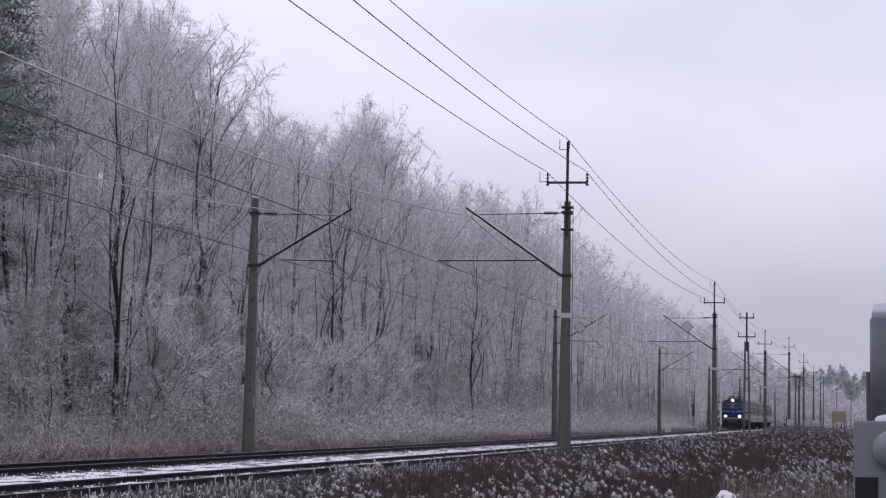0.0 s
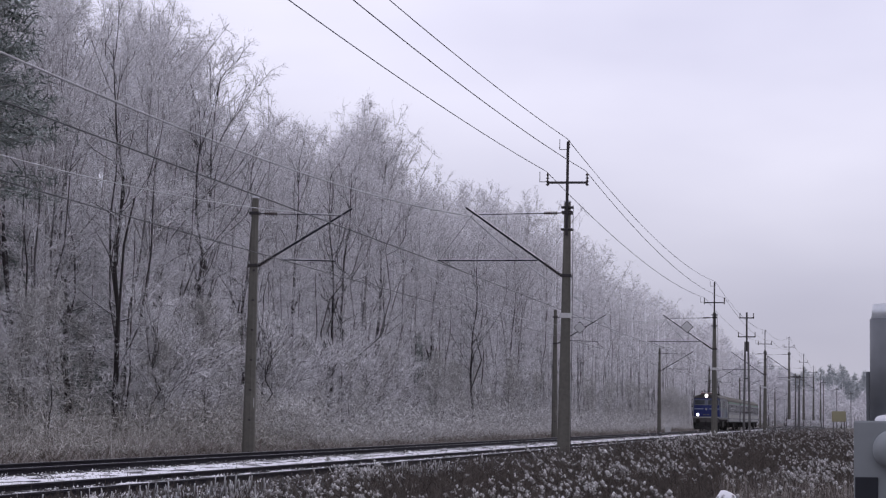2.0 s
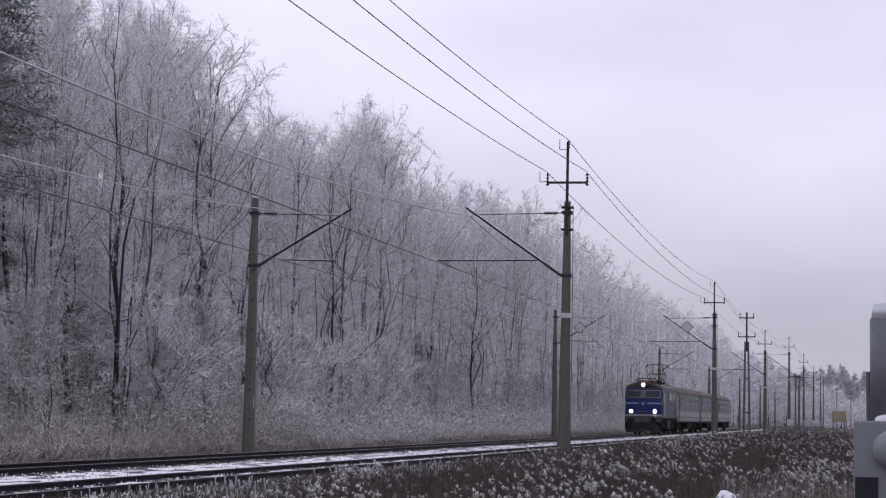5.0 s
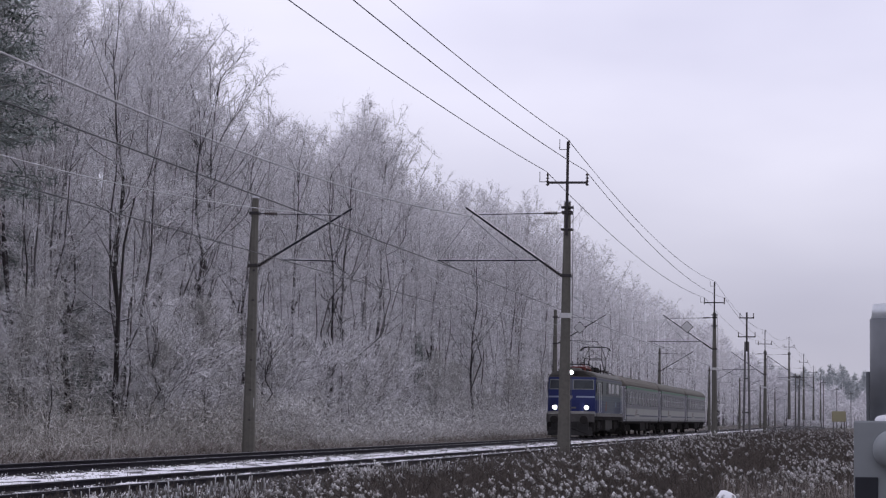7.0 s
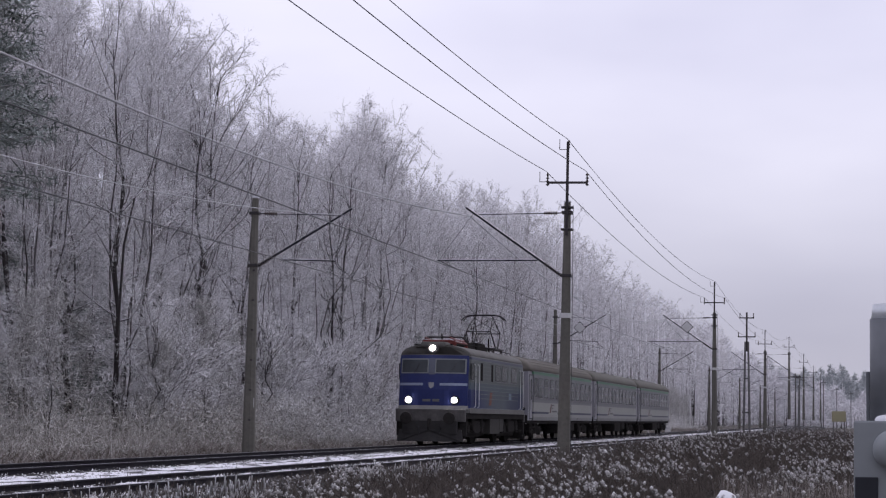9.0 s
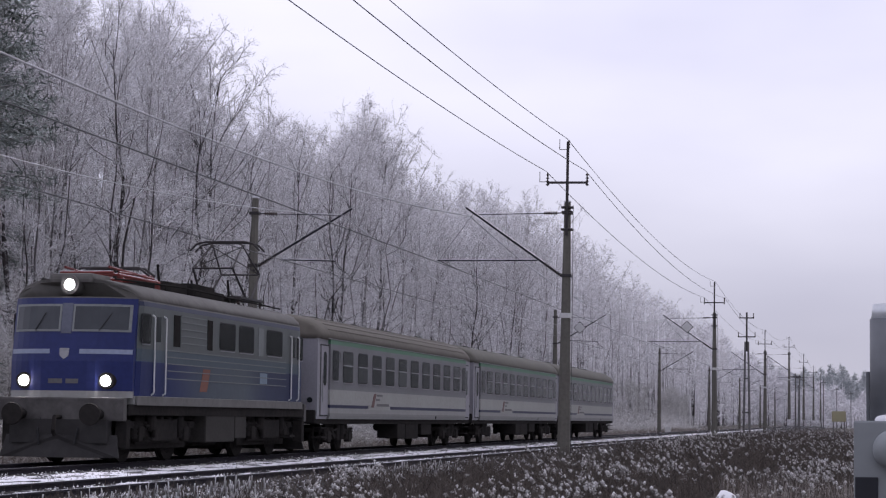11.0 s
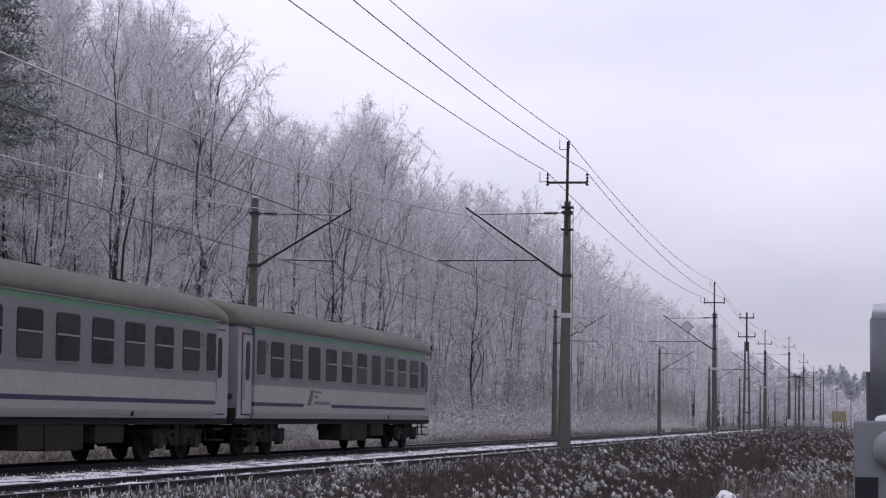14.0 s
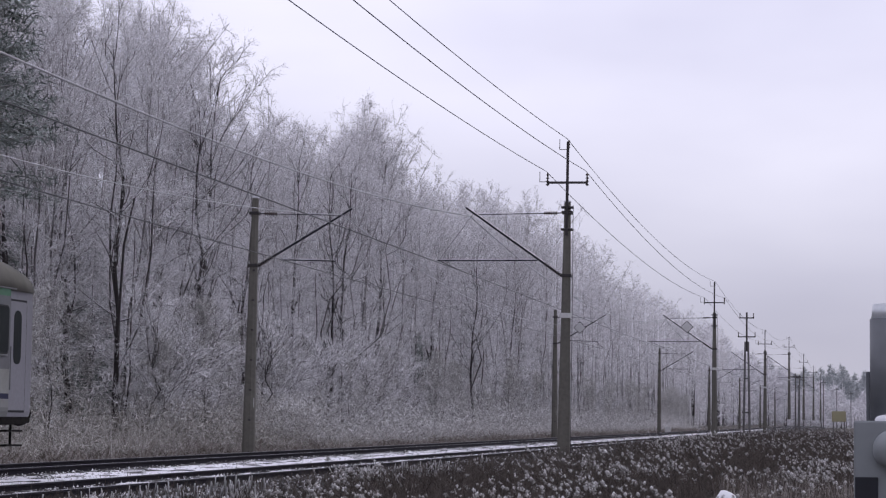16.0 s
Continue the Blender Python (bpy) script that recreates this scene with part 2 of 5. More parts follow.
LOCO_FRONT = banded("locomotive_front_livery", [(0, (0.2, 0.2, 0.19)), (1.40, (0.33, 0.33, 0.32)), (1.55, (0.024, 0.034, 0.135)), (3.56, (0.13, 0.125, 0.115))])
LOCO_ROOF = material("locomotive_roof", (0.14, 0.135, 0.125), 0.8, other=(0.09, 0.085, 0.08), fine=6, bump=0.1)
RED_PANTO = material("red_oxide_paint", (0.20, 0.035, 0.03), 0.6, bump=0.1, snow=0.15)
LAMP_ON = glowing("lit_headlamp", (1.0, 0.93, 0.96), 150.0)
CABIN_GREY = material("grey_enamel", (0.26, 0.28, 0.29), 0.5, other=(0.21, 0.225, 0.235), fine=8, bump=0.05)
BLACK_PANEL = material("black_panel", (0.012, 0.014, 0.022), 0.5, bump=0)
DARK_TUBE = material("dark_grey_tube", (0.16, 0.17, 0.185), 0.5, 0.1, bump=0.05)
ALLOY = material("bright_alloy_cap", (0.80, 0.83, 0.87), 0.35, 0.1, bump=0)


# ---- mesh helpers ----
def link_mesh(name, mesh, mat, parent=None, label="", m=None):
    ob = new(name, mesh)
    if mat and not mesh.materials:
        mesh.materials.append(mat)
    if parent:
        ob.parent = parent
    if m is not None:
        ob.matrix_basis = m
    return tagged(ob, label)


def part(name, bm, mat, parent=None, label="", smooth=False):
    """Links a bmesh as one mesh object under a thing or a part."""
    mesh = bpy.data.meshes.new(name)
    bmesh.ops.recalc_face_normals(bm, faces=bm.faces)
    if smooth:
        for f in bm.faces:
            f.smooth = True
    bm.to_mesh(mesh)
    bm.free()
    return link_mesh(name, mesh, mat, parent, label)


def empty(name, label, category, group="", m=None):
    ob = new(name)
    ob.empty_display_size = 0.2
    if m is not None:
        ob.matrix_basis = m
    return tagged(ob, label, category, group)


def box(bm, x0, x1, y0, y1, z0, z1, bevel=0.0):
    made = bmesh.ops.create_cube(bm, size=1, matrix=Matrix.Translation(((x0 + x1) / 2, (y0 + y1) / 2, (z0 + z1) / 2)) @ Matrix.Diagonal((abs(x1 - x0), abs(y1 - y0), abs(z1 - z0), 1)))
    if bevel:
        edges = list({e for v in made["verts"] for e in v.link_edges})
        bmesh.ops.bevel(bm, geom=edges, offset=bevel, segments=2, affect="EDGES", profile=0.6)
    return bm


def rod(bm, a, b, r0, r1=None, n=8):
    a, b = Vector(a), Vector(b)
    d = b - a
    turn = d.to_track_quat("Z", "Y").to_matrix().to_4x4()
    bmesh.ops.create_cone(bm, cap_ends=True, segments=n, radius1=r0, radius2=r0 if r1 is None else r1, depth=d.length,
                          matrix=Matrix.Translation((a + b) / 2) @ turn)
    return bm


def path_rod(bm, pts, r, n=6):
    for a, b in zip(pts[:-1], pts[1:]):
        rod(bm, a, b, r, r, n)
    return bm


def prism(bm, profile, y0, y1, scale0=1.0, scale1=1.0):
    """Sweeps a closed outline (x, z) from y0 to y1."""
    a = [bm.verts.new((x * scale0, y0, z)) for x, z in profile]
    b = [bm.verts.new((x * scale1, y1, z)) for x, z in profile]
    k = len(profile)
    for i in range(k):
        bm.faces.new((a[i], a[(i + 1) % k], b[(i + 1) % k], b[i]))
    bm.faces.new(a)
    bm.faces.new(b[::-1])
    return bm


def loft(bm, sections):
    """Joins closed outlines of 3D points, end to end, with caps."""
    rings = [[bm.verts.new(p) for p in s] for s in sections]
    k = len(rings[0])
    for a, b in zip(rings[:-1], rings[1:]):
        for i in range(k):
            bm.faces.new((a[i], a[(i + 1) % k], b[(i + 1) % k], b[i]))
    bm.faces.new(rings[0])
    bm.faces.new(rings[-1][::-1])
    return bm


def raw_mesh(name, verts, tris=None, quads=None, mat=None):
    mesh = bpy.data.meshes.new(name)
    tris = np.zeros((0, 3), int) if tris is None else tris
    quads = np.zeros((0, 4), int) if quads is None else quads
    mesh.vertices.add(len(verts))
    mesh.vertices.foreach_set("co", np.asarray(verts, np.float32).ravel())
    loops = np.concatenate([tris.ravel(), quads.ravel()]).astype(np.int32)
    mesh.loops.add(len(loops))
    mesh.loops.foreach_set("vertex_index", loops)
    total = np.concatenate([np.full(len(tris), 3), np.full(len(quads), 4)]).astype(np.int32)
    mesh.polygons.add(len(total))
    mesh.polygons.foreach_set("loop_start", np.concatenate([[0], np.cumsum(total)[:-1]]).astype(np.int32))
    mesh.update(calc_edges=True)
    mesh.validate()
    if mat:
        mesh.materials.append(mat)
    return mesh


def unit(v):
    return v / np.maximum(np.linalg.norm(v, axis=-1, keepdims=True), 1e-9)


def across(d):
    ref = np.where(np.abs(d[:, 2:3]) < 0.9, np.array([[0, 0, 1.0]]), np.array([[1.0, 0, 0]]))
    a = unit(np.cross(d, ref))
    return a, unit(np.cross(d, a))


def spikes(p0, p1, r):
    """Three-sided tapered spikes: vertices and triangles."""
    a, b = across(unit(p1 - p0))
    k = len(p0)
    r = np.broadcast_to(np.asarray(r, float), (k,))[:, None]
    v = np.empty((k, 4, 3))
    for i in range(3):
        w = 2 * math.pi * i / 3
        v[:, i] = p0 + r * (a * math.cos(w) + b * math.sin(w))
    v[:, 3] = p1
    base = 4 * np.arange(k)[:, None]
    t = np.concatenate([base + np.array([[0, 1, 3]]), base + np.array([[1, 2, 3]]), base + np.array([[2, 0, 3]])])
    return v.reshape(-1, 3), t


def sprigs(p0, p1, r, rng):
    """Hair-thin twigs of one narrow facet each, turned at random."""
    a, b = across(unit(p1 - p0))
    k = len(p0)
    w = rng.random(k)[:, None] * math.pi
    o = (a * np.cos(w) + b * np.sin(w)) * np.broadcast_to(np.asarray(r, float), (k,))[:, None]
    v = np.stack([p0 - o, p0 + o, p1], axis=1)
    return v.reshape(-1, 3), np.arange(3 * k).reshape(-1, 3)


def tubes(p0, p1, r0, r1, n=4):
    """Open tapered tubes: vertices and quads."""
    a, b = across(unit(p1 - p0))
    k = len(p0)
    r0, r1 = (np.broadcast_to(np.asarray(r, float), (k,))[:, None] for r in (r0, r1))
    v = np.empty((k, 2 * n, 3))
    for i in range(n):
        w = 2 * math.pi * i / n
        o = a * math.cos(w) + b * math.sin(w)
        v[:, i], v[:, n + i] = p0 + r0 * o, p1 + r1 * o
    base = 2 * n * np.arange(k)[:, None]
    q = np.concatenate([base + np.array([[i, (i + 1) % n, n + (i + 1) % n, n + i]]) for i in range(n)])
    return v.reshape(-1, 3), q


def joined(chunks):
    vs, fs, at = [], [], 0
    for v, f in chunks:
        vs.append(v)
        fs.append(f + at)
        at += len(v)
    return np.concatenate(vs), np.concatenate(fs)


# ---- ground, track bed, rails ----
FAR_X, NEAR_X, NEAR_Z = -16.83, -12.55, -0.07


def level(x, y):
    """Height of the open ground."""
    d = -x
    z = np.interp(d, [-300, -4, 6, 9.0, 10.5, 19.0, 21.5, 24, 40, 300], [-0.5, -0.55, -0.6, -0.6, -0.75, -0.75, -0.30, 0.0, 0.25, 1.0])
    return z + 0.10 * math.sin(0.31 * x + 0.17 * y) * math.sin(0.23 * y - 0.4 * x) + 0.05 * math.sin(1.3 * x + 0.9 * y)


def build_ground():
    xs = np.concatenate([np.linspace(-600, -70, 14), np.linspace(-64, -24, 14), np.linspace(-22, 3, 40), np.linspace(5, 40, 12), np.linspace(60, 600, 12)])
    ys = np.concatenate([np.linspace(-300, -10, 12), np.linspace(0, 160, 110), np.linspace(170, 400, 30), np.linspace(450, 3000, 18)])
    v = np.array([(x, y, level(x, y)) for y in ys for x in xs])
    w = len(xs)
    q = np.array([(j * w + i, j * w + i + 1, (j + 1) * w + i + 1, (j + 1) * w + i) for j in range(len(ys) - 1) for i in range(w - 1)])
    tagged(link_mesh("ground", raw_mesh("ground", v, quads=q), GROUND), "rough brown winter ground patched with snow", "ground", kind="structure")


def build_bed():
    bm = bmesh.new()
    outline = [(-9.6, -0.80), (-10.6, -0.26), (-11.2, -0.195), (-13.9, -0.175), (-14.6, -0.14), (-15.4, -0.125), (-18.3, -0.12), (-18.9, -0.16), (-20.0, -0.80)]
    ys = list(np.linspace(-120, 10, 40)) + list(np.linspace(11, 160, 300)) + list(np.linspace(165, 420, 60)) + [900]
    rng = np.random.default_rng(3)
    fine = [(x, z) for (xa, za), (xb, zb) in zip(outline[:-1], outline[1:]) for x, z in [(xa + (xb - xa) * k / 4, za + (zb - za) * k / 4) for k in range(4)]] + [outline[-1]]
    v = np.array([(x + rng.normal(0, 0.02), y, z + rng.normal(0, 0.012)) for y in ys for x, z in fine])
    w = len(fine)
    q = np.array([(j * w + i + 1, j * w + i, (j + 1) * w + i, (j + 1) * w + i + 1) for j in range(len(ys) - 1) for i in range(w - 1)])
    bm.free()
    tagged(link_mesh("track_bed", raw_mesh("track_bed", v, quads=q), BALLAST), "crushed stone track bed under patchy snow", "ballast", kind="structure")


def build_track(cx, cz, label):
    track = tagged(empty("railway_track", label, "railway track", "tracks", pose(cx, 0, cz)), kind="structure")
    prof = [(-0.065, -0.17), (0.065, -0.17), (0.065, -0.155), (0.012, -0.135), (0.012, -0.045), (0.036, -0.032), (0.036, -0.004), (0.028, 0), (-0.028, 0), (-0.036, -0.004), (-0.036, -0.032), (-0.012, -0.045), (-0.012, -0.135), (-0.065, -0.155)]
    for side in (-0.7535, 0.7535):
        bm = prism(bmesh.new(), [(x + side, z) for x, z in prof], -120, 700)
        part("rail", bm, RAIL_RUST, track, "rusty steel rail with bright head")
        bm = prism(bmesh.new(), [(side - 0.026, 0.0005), (side + 0.026, 0.0005), (side + 0.022, 0.003), (side - 0.022, 0.003)], -120, 700)
        part("running_band", bm, RAIL_HEAD, track, "bright worn top of the rail")
    bm = bmesh.new()
    loft(bm, [[(-1.3, -0.13, -0.30), (-1.3, 0.13, -0.30), (-1.3, 0.11, -0.175), (-1.3, -0.11, -0.175)],
              [(-0.35, -0.12, -0.30), (-0.35, 0.12, -0.30), (-0.35, 0.09, -0.195), (-0.35, -0.09, -0.195)],
              [(0.35, -0.12, -0.30), (0.35, 0.12, -0.30), (0.35, 0.09, -0.195), (0.35, -0.09, -0.195)],
              [(1.3, -0.13, -0.30), (1.3, 0.13, -0.30), (1.3, 0.11, -0.175), (1.3, -0.11, -0.175)]])
    first = part("sleeper", bm, SLEEPER, track)
    first.location = (0, 18, 0)
    for k in range(1, 240):
        link_mesh("sleeper", first.data, None, track, m=pose(0, 18 + 0.6 * k, 0))


def build_snow_strip():
    """Snow that lies between the two tracks and between the near rails, with a ragged edge."""
    for name, x0, x1, z0, z1, hole in (("snow_strip", -13.70, -15.72, -0.150, -0.112, -0.04), ("snow_between_rails", -11.95, -13.20, -0.168, -0.160, 0.66)):
        ys = np.concatenate([np.linspace(14, 90, 900), np.linspace(90.2, 330, 500)])
        rng = np.random.default_rng(4)
        us = np.linspace(0, 1, 9)
        v = np.array([(x0 + (x1 - x0) * np.clip(u + (rng.normal(0, 0.03) if 0 < k < 8 else rng.normal(0, 0.05)), -0.05, 1.05), y,
                       z0 + (z1 - z0) * u + 0.008 * noise.noise(Vector((u * 3, y * 1.4, 1))) - (0.06 if k in (0, 8) else 0.0) - (0.06 if noise.noise(Vector((u * 2.6, y * 1.1, 5))) + 0.35 * noise.noise(Vector((u * 7, y * 4.0, 2))) > 0.42 - hole else 0.0)) for y in ys for k, u in enumerate(us)])
        q = np.array([(j * 9 + i + 1, j * 9 + i, (j + 1) * 9 + i, (j + 1) * 9 + i + 1) for j in range(len(ys) - 1) for i in range(8)])
        tagged(link_mesh(name, raw_mesh(name, v, quads=q), SNOW), "thin ragged strip of snow on the ballast", "snow", kind="structure")


build_ground()
build_bed()
build_snow_strip()
build_track(FAR_X, 0.0, "rusty main-line track on snowy ballast beside woods")
build_track(NEAR_X, NEAR_Z, "rusty parallel track half hidden behind weeds")


# ---- overhead line ----
def pole_shaft(bm, z0, z1, w0, w1):
    def ring(z, w):
        c = w * 0.28
        h = w / 2
        return [(h, -h + c, z), (h, h - c, z), (h - c, h, z), (-h + c, h, z), (-h, h - c, z), (-h, -h + c, z), (-h + c, -h, z), (h - c, -h, z)]
    return loft(bm, [ring(z0, w0), ring(z0 + (z1 - z0) * 0.5, (w0 + w1) / 2), ring(z1 - 0.03, w1), ring(z1, w1 * 0.86)])


def insulator(bm, a, b, r=0.06, sheds=5):
    a, b = Vector(a), Vector(b)
    rod(bm, a, b, r * 0.4, n=8)
    for k in range(sheds):
        c = a.lerp(b, (k + 0.5) / sheds)
        d = (b - a).normalized() * 0.018
        rod(bm, c - d, c + d, r, r * 0.6, 10)


def catenary_pole(side, top, mast, plate, base=-0.75, root=6.10):
    """A concrete pole whose bracket reaches to +x (side 1) or -x (side -1)."""
    thing = empty("catenary_pole", "grey concrete catenary pole with slanting bracket" + (" and steel mast" if mast else ""), "railway pole", "catenary poles")
    s = side
    part("shaft", pole_shaft(bmesh.new(), base, top, 0.42, 0.20), CONCRETE, thing, "stained tapered concrete shaft")
    bm = bmesh.new()
    box(bm, -0.11, 0.11, -0.11, 0.11, top - 0.01, top + 0.05, 0.02)
    part("snow_cap", bm, SNOW, thing, "small cap of snow")
    arm = part("bracket_arm", rod(bmesh.new(), (0.16 * s, 0, root), (3.37 * s, 0, 8.03), 0.045, 0.038, 8), STEEL_ARM, thing, "slanting steel bracket tube dusted with snow")
    bm = bmesh.new()
    insulator(bm, (0.18 * s, 0, root + 0.01), (0.75 * s, 0, root + (8.03 - root) * 0.184), 0.085, 7)
    part("insulator", bm, PORCELAIN, arm, "ribbed brown insulator")
    bm = bmesh.new()
    rod(bm, (0.12 * s, 0, 7.86), (0.35 * s, 0, 7.85), 0.02)
    rod(bm, (0.75 * s, 0, 7.84), (2.95 * s, 0, 7.80), 0.016)
    tie = part("tie_rod", bm, STEEL_ARM, thing, "thin horizontal tie rod")
    bm = bmesh.new()
    insulator(bm, (0.33 * s, 0, 7.85), (0.78 * s, 0, 7.84), 0.07, 6)
    part("insulator", bm, PORCELAIN, tie)
    bm = bmesh.new()
    rod(bm, (0.95 * s, 0, 6.30), (4.3 * s if mast else 2.85 * s, 0, 6.27), 0.026)
    part("registration_tube", bm, STEEL_ARM, thing, "horizontal steel tube holding the contact wire")
    bm = bmesh.new()
    tip = (3.25 * s, 0, 5.84)
    path_rod(bm, [((4.2 if mast else 2.8) * s, 0, 6.25), ((3.7 if mast else 2.95) * s, 0, 6.02), tip], 0.014)
    part("steady_arm", bm, STEEL_DARK, thing)
    part("stay_wire", rod(bmesh.new(), (3.1 * s, 0, 7.85), ((4.25 if mast else 2.8) * s, 0, 6.28), 0.008, n=5), WIRE, thing)
    for z in (root, 7.86):
        part("clamp", box(bmesh.new(), -0.17, 0.17, -0.17, 0.17, z - 0.05, z + 0.05, 0.01), STEEL_DARK, thing, "bolted steel collar")
    if plate:
        bm = box(bmesh.new(), 0.155, 0.175, -0.11, 0.11, 1.35, 1.65, 0.004) if not mast else box(bmesh.new(), -0.165, 0.165, -0.165, 0.165, 4.42, 4.58, 0.004)
        part("plate", bm, WHITE_PAINT, thing, "small pale plate on the shaft")
    if mast:
        for z in (top - 0.20, top - 0.92):
            part("mast_collar", box(bmesh.new(), -0.19, 0.19, -0.15, 0.15, z, z + 0.06, 0.01), STEEL_DARK, thing)
        part("mast", rod(bmesh.new(), (0.0, -0.14, top - 1.1), (0, -0.14, top + 1.98), 0.05, 0.045), STEEL_DARK, thing, "dark steel mast on the pole top")
        bar = part("crossarm", box(bmesh.new(), -0.66, 0.66, -0.19, -0.09, top + 0.60, top + 0.67, 0.01), STEEL_DARK, thing, "dark steel crossarm")
        for x in (-0.65, 0.65):
            bm = bmesh.new()
            insulator(bm, (x, -0.14, top + 0.52), (x, -0.14, top + 0.95), 0.065, 4)
            part("insulator", bm, PORCELAIN, bar, "dark upright pin insulator")
        bm = bmesh.new()
        insulator(bm, (0.03, -0.14, top + 1.75), (0.03, -0.14, top + 2.03), 0.06, 3)
        part("insulator", bm, PORCELAIN, bar, "dark upright pin insulator")
        for x, z in ((-0.66, 0.66), (-0.02, 1.72)):
            part("arcing_horn", path_rod(bmesh.new(), [(x, -0.14, top + z), (x - 0.25, -0.14, top + z), (x - 0.25, -0.14, top + z + 0.34)], 0.012), STEEL_DARK, bar)
        part("earth_wire", path_rod(bmesh.new(), [(0.2, -0.1, top - 0.1), (0.22, -0.1, 5.5), (0.24, -0.1, -0.5)], 0.010), WIRE, thing)
    else:
        for k in range(6):
            part("step_bolt", box(bmesh.new(), 0.02, 0.10, -0.215 + 0.008 * k, -0.12, 0.9 + 1.0 * k, 0.95 + 1.0 * k), STEEL_DARK, thing, "rusty stub on the shaft")
    return thing


POLE_YS = [66.0, 135.4, 207.6, 277.0, 347.0, 418.0, 490.0]
near_pole = catenary_pole(-1, 8.20, True, True, root=5.80)
near_pole.matrix_basis = pose(-9.45, POLE_YS[0], -0.06, 0, 0.5, 0)
far_pole = catenary_pole(1, 8.38, False, True)
far_pole.matrix_basis = pose(-20.05, POLE_YS[0], 0.0, 0, 0.5, 0)
for k, y in enumerate([-4.0] + POLE_YS[1:]):
    copy_thing(near_pole, pose(-9.45, y, 0.0 if y < 250 else 2.2))
    copy_thing(far_pole, pose(-20.0, y, 0.0))


def sagging(name, label, category, supports, sag, r, mat, group=""):
    bm = bmesh.new()
    pts = []
    for a, b in zip(supports[:-1], supports[1:]):
        for k in range(24):
            u = k / 24
            p = Vector(a).lerp(Vector(b), u)
            pts.append((p.x, p.y, p.z - 4 * sag * u * (1 - u)))
    pts.append(supports[-1])
    v0 = np.array(pts, float)
    v, q = tubes(v0[:-1], v0[1:], r, r, 5)
    bm.free()
    return tagged(link_mesh(name, raw_mesh(name, v, quads=q), mat), label, category, group), pts


ALL_YS = [-74.0, -4.0] + POLE_YS
for base_x, hang, contact, stagger, mat, dip, thick in ((-12.62, 7.72, 5.76, 0.12, WIRE_FROST, 1.27, 0.021), (-16.95, 7.78, 5.76, -0.15, WIRE_FROST, 1.62, 0.015)):
    sagging("carrier_wire", "frost-coated carrier wire of the overhead line", "wire", [(base_x, y, hang) for y in ALL_YS], dip, thick, mat, "overhead wires")
    contact_ob, _ = sagging("contact_wire", "copper contact wire above the rails", "wire", [(base_x + stagger * (-1) ** k, y, contact) for k, y in enumerate(ALL_YS)], 0.02, 0.014, WIRE, "overhead wires")
    for a, b in zip(ALL_YS[:-2], ALL_YS[1:-1]):
        for k in range(1, 9):
            u = k / 9
            zc = hang - 4 * dip * u * (1 - u)
            part("dropper", rod(bmesh.new(), (base_x, a + (b - a) * u, contact), (base_x, a + (b - a) * u, zc), 0.004, n=4), WIRE, contact_ob)
for dx, z, dip in ((-0.65, 9.15, 0.62), (0.65, 9.15, 0.74), (0.03, 10.22, 0.72)):
    sagging("power_line_wire", "dark frosted power line wire", "wire", [(-9.42 + dx, y - 0.14, z if y < 250 else z + 2.2) for y in ALL_YS], dip, 0.011, WIRE, "power line wires")


def lattice_pole():
    thing = empty("twin_leg_pole", "grey twin-legged power pole with two dark crossarms", "power pole", m=pose(-9.2, 169.5, 0))
    for s in (-1, 1):
        part("leg", rod(bmesh.new(), (0.26 * s, 0, -0.8), (0.12 * s, 0, 7.6), 0.10, 0.08), POLE_WOOD, thing, "grey timber leg")
    part("mast", rod(bmesh.new(), (0, 0, 6.8), (0, 0, 10.0), 0.07), STEEL_DARK, thing)
    for z, w in ((9.5, 0.6), (7.95, 0.72)):
        bar = part("crossarm", box(bmesh.new(), -w, w, -0.05, 0.05, z, z + 0.09, 0.01), STEEL_DARK, thing)
        for x in (-w + 0.05, 0.0, w - 0.05):
            bm = bmesh.new()
            insulator(bm, (x, 0, z + 0.05), (x, 0, z + 0.45), 0.07, 4)
            part("insulator", bm, PORCELAIN, bar)
    for z in (1.8, 4.6):
        part("brace", rod(bmesh.new(), (-0.4 + 0.03 * z, 0, z), (0.4 - 0.03 * z, 0, z), 0.05), STEEL_DARK, thing)


def timber_pole(x, y, top):
    thing = empty("timber_pole", "thin grey timber pole standing beyond the weeds", "pole", "distant poles", pose(x, y, -0.6))
    part("shaft", rod(bmesh.new(), (0, 0, 0), (0, 0, top), 0.13, 0.09, 8), POLE_WOOD, thing)
    part("crossarm", box(bmesh.new(), -0.7, 0.7, -0.05, 0.05, top - 0.5, top - 0.38), STEEL_DARK, thing)
    return thing


def sign_plate(x, y, z):
    thing = empty("diamond_sign", "pale diamond-shaped sign plate hanging by the bracket", "railway sign", "diamond signs", pose(x, y, z))
    bm = bmesh.new()
    bmesh.ops.create_cone(bm, cap_ends=True, segments=4, radius1=0.37, radius2=0.37, depth=0.02, matrix=Matrix.Rotation(radians(90), 4, "X"))
    part("plate", bm, WHITE_PAINT, thing)
    bm = bmesh.new()
    bmesh.ops.create_cone(bm, cap_ends=True, segments=4, radius1=0.42, radius2=0.42, depth=0.012, matrix=Matrix.Translation((0, 0.02, 0)) @ Matrix.Rotation(radians(90), 4, "X"))
    part("rim", bm, STEEL_DARK, thing, "dark rim of the sign")
    part("hanger", box(bmesh.new(), -0.04, 0.04, 0.0, 0.12, -0.12, 0.12), STEEL_DARK, thing)


lattice_pole()
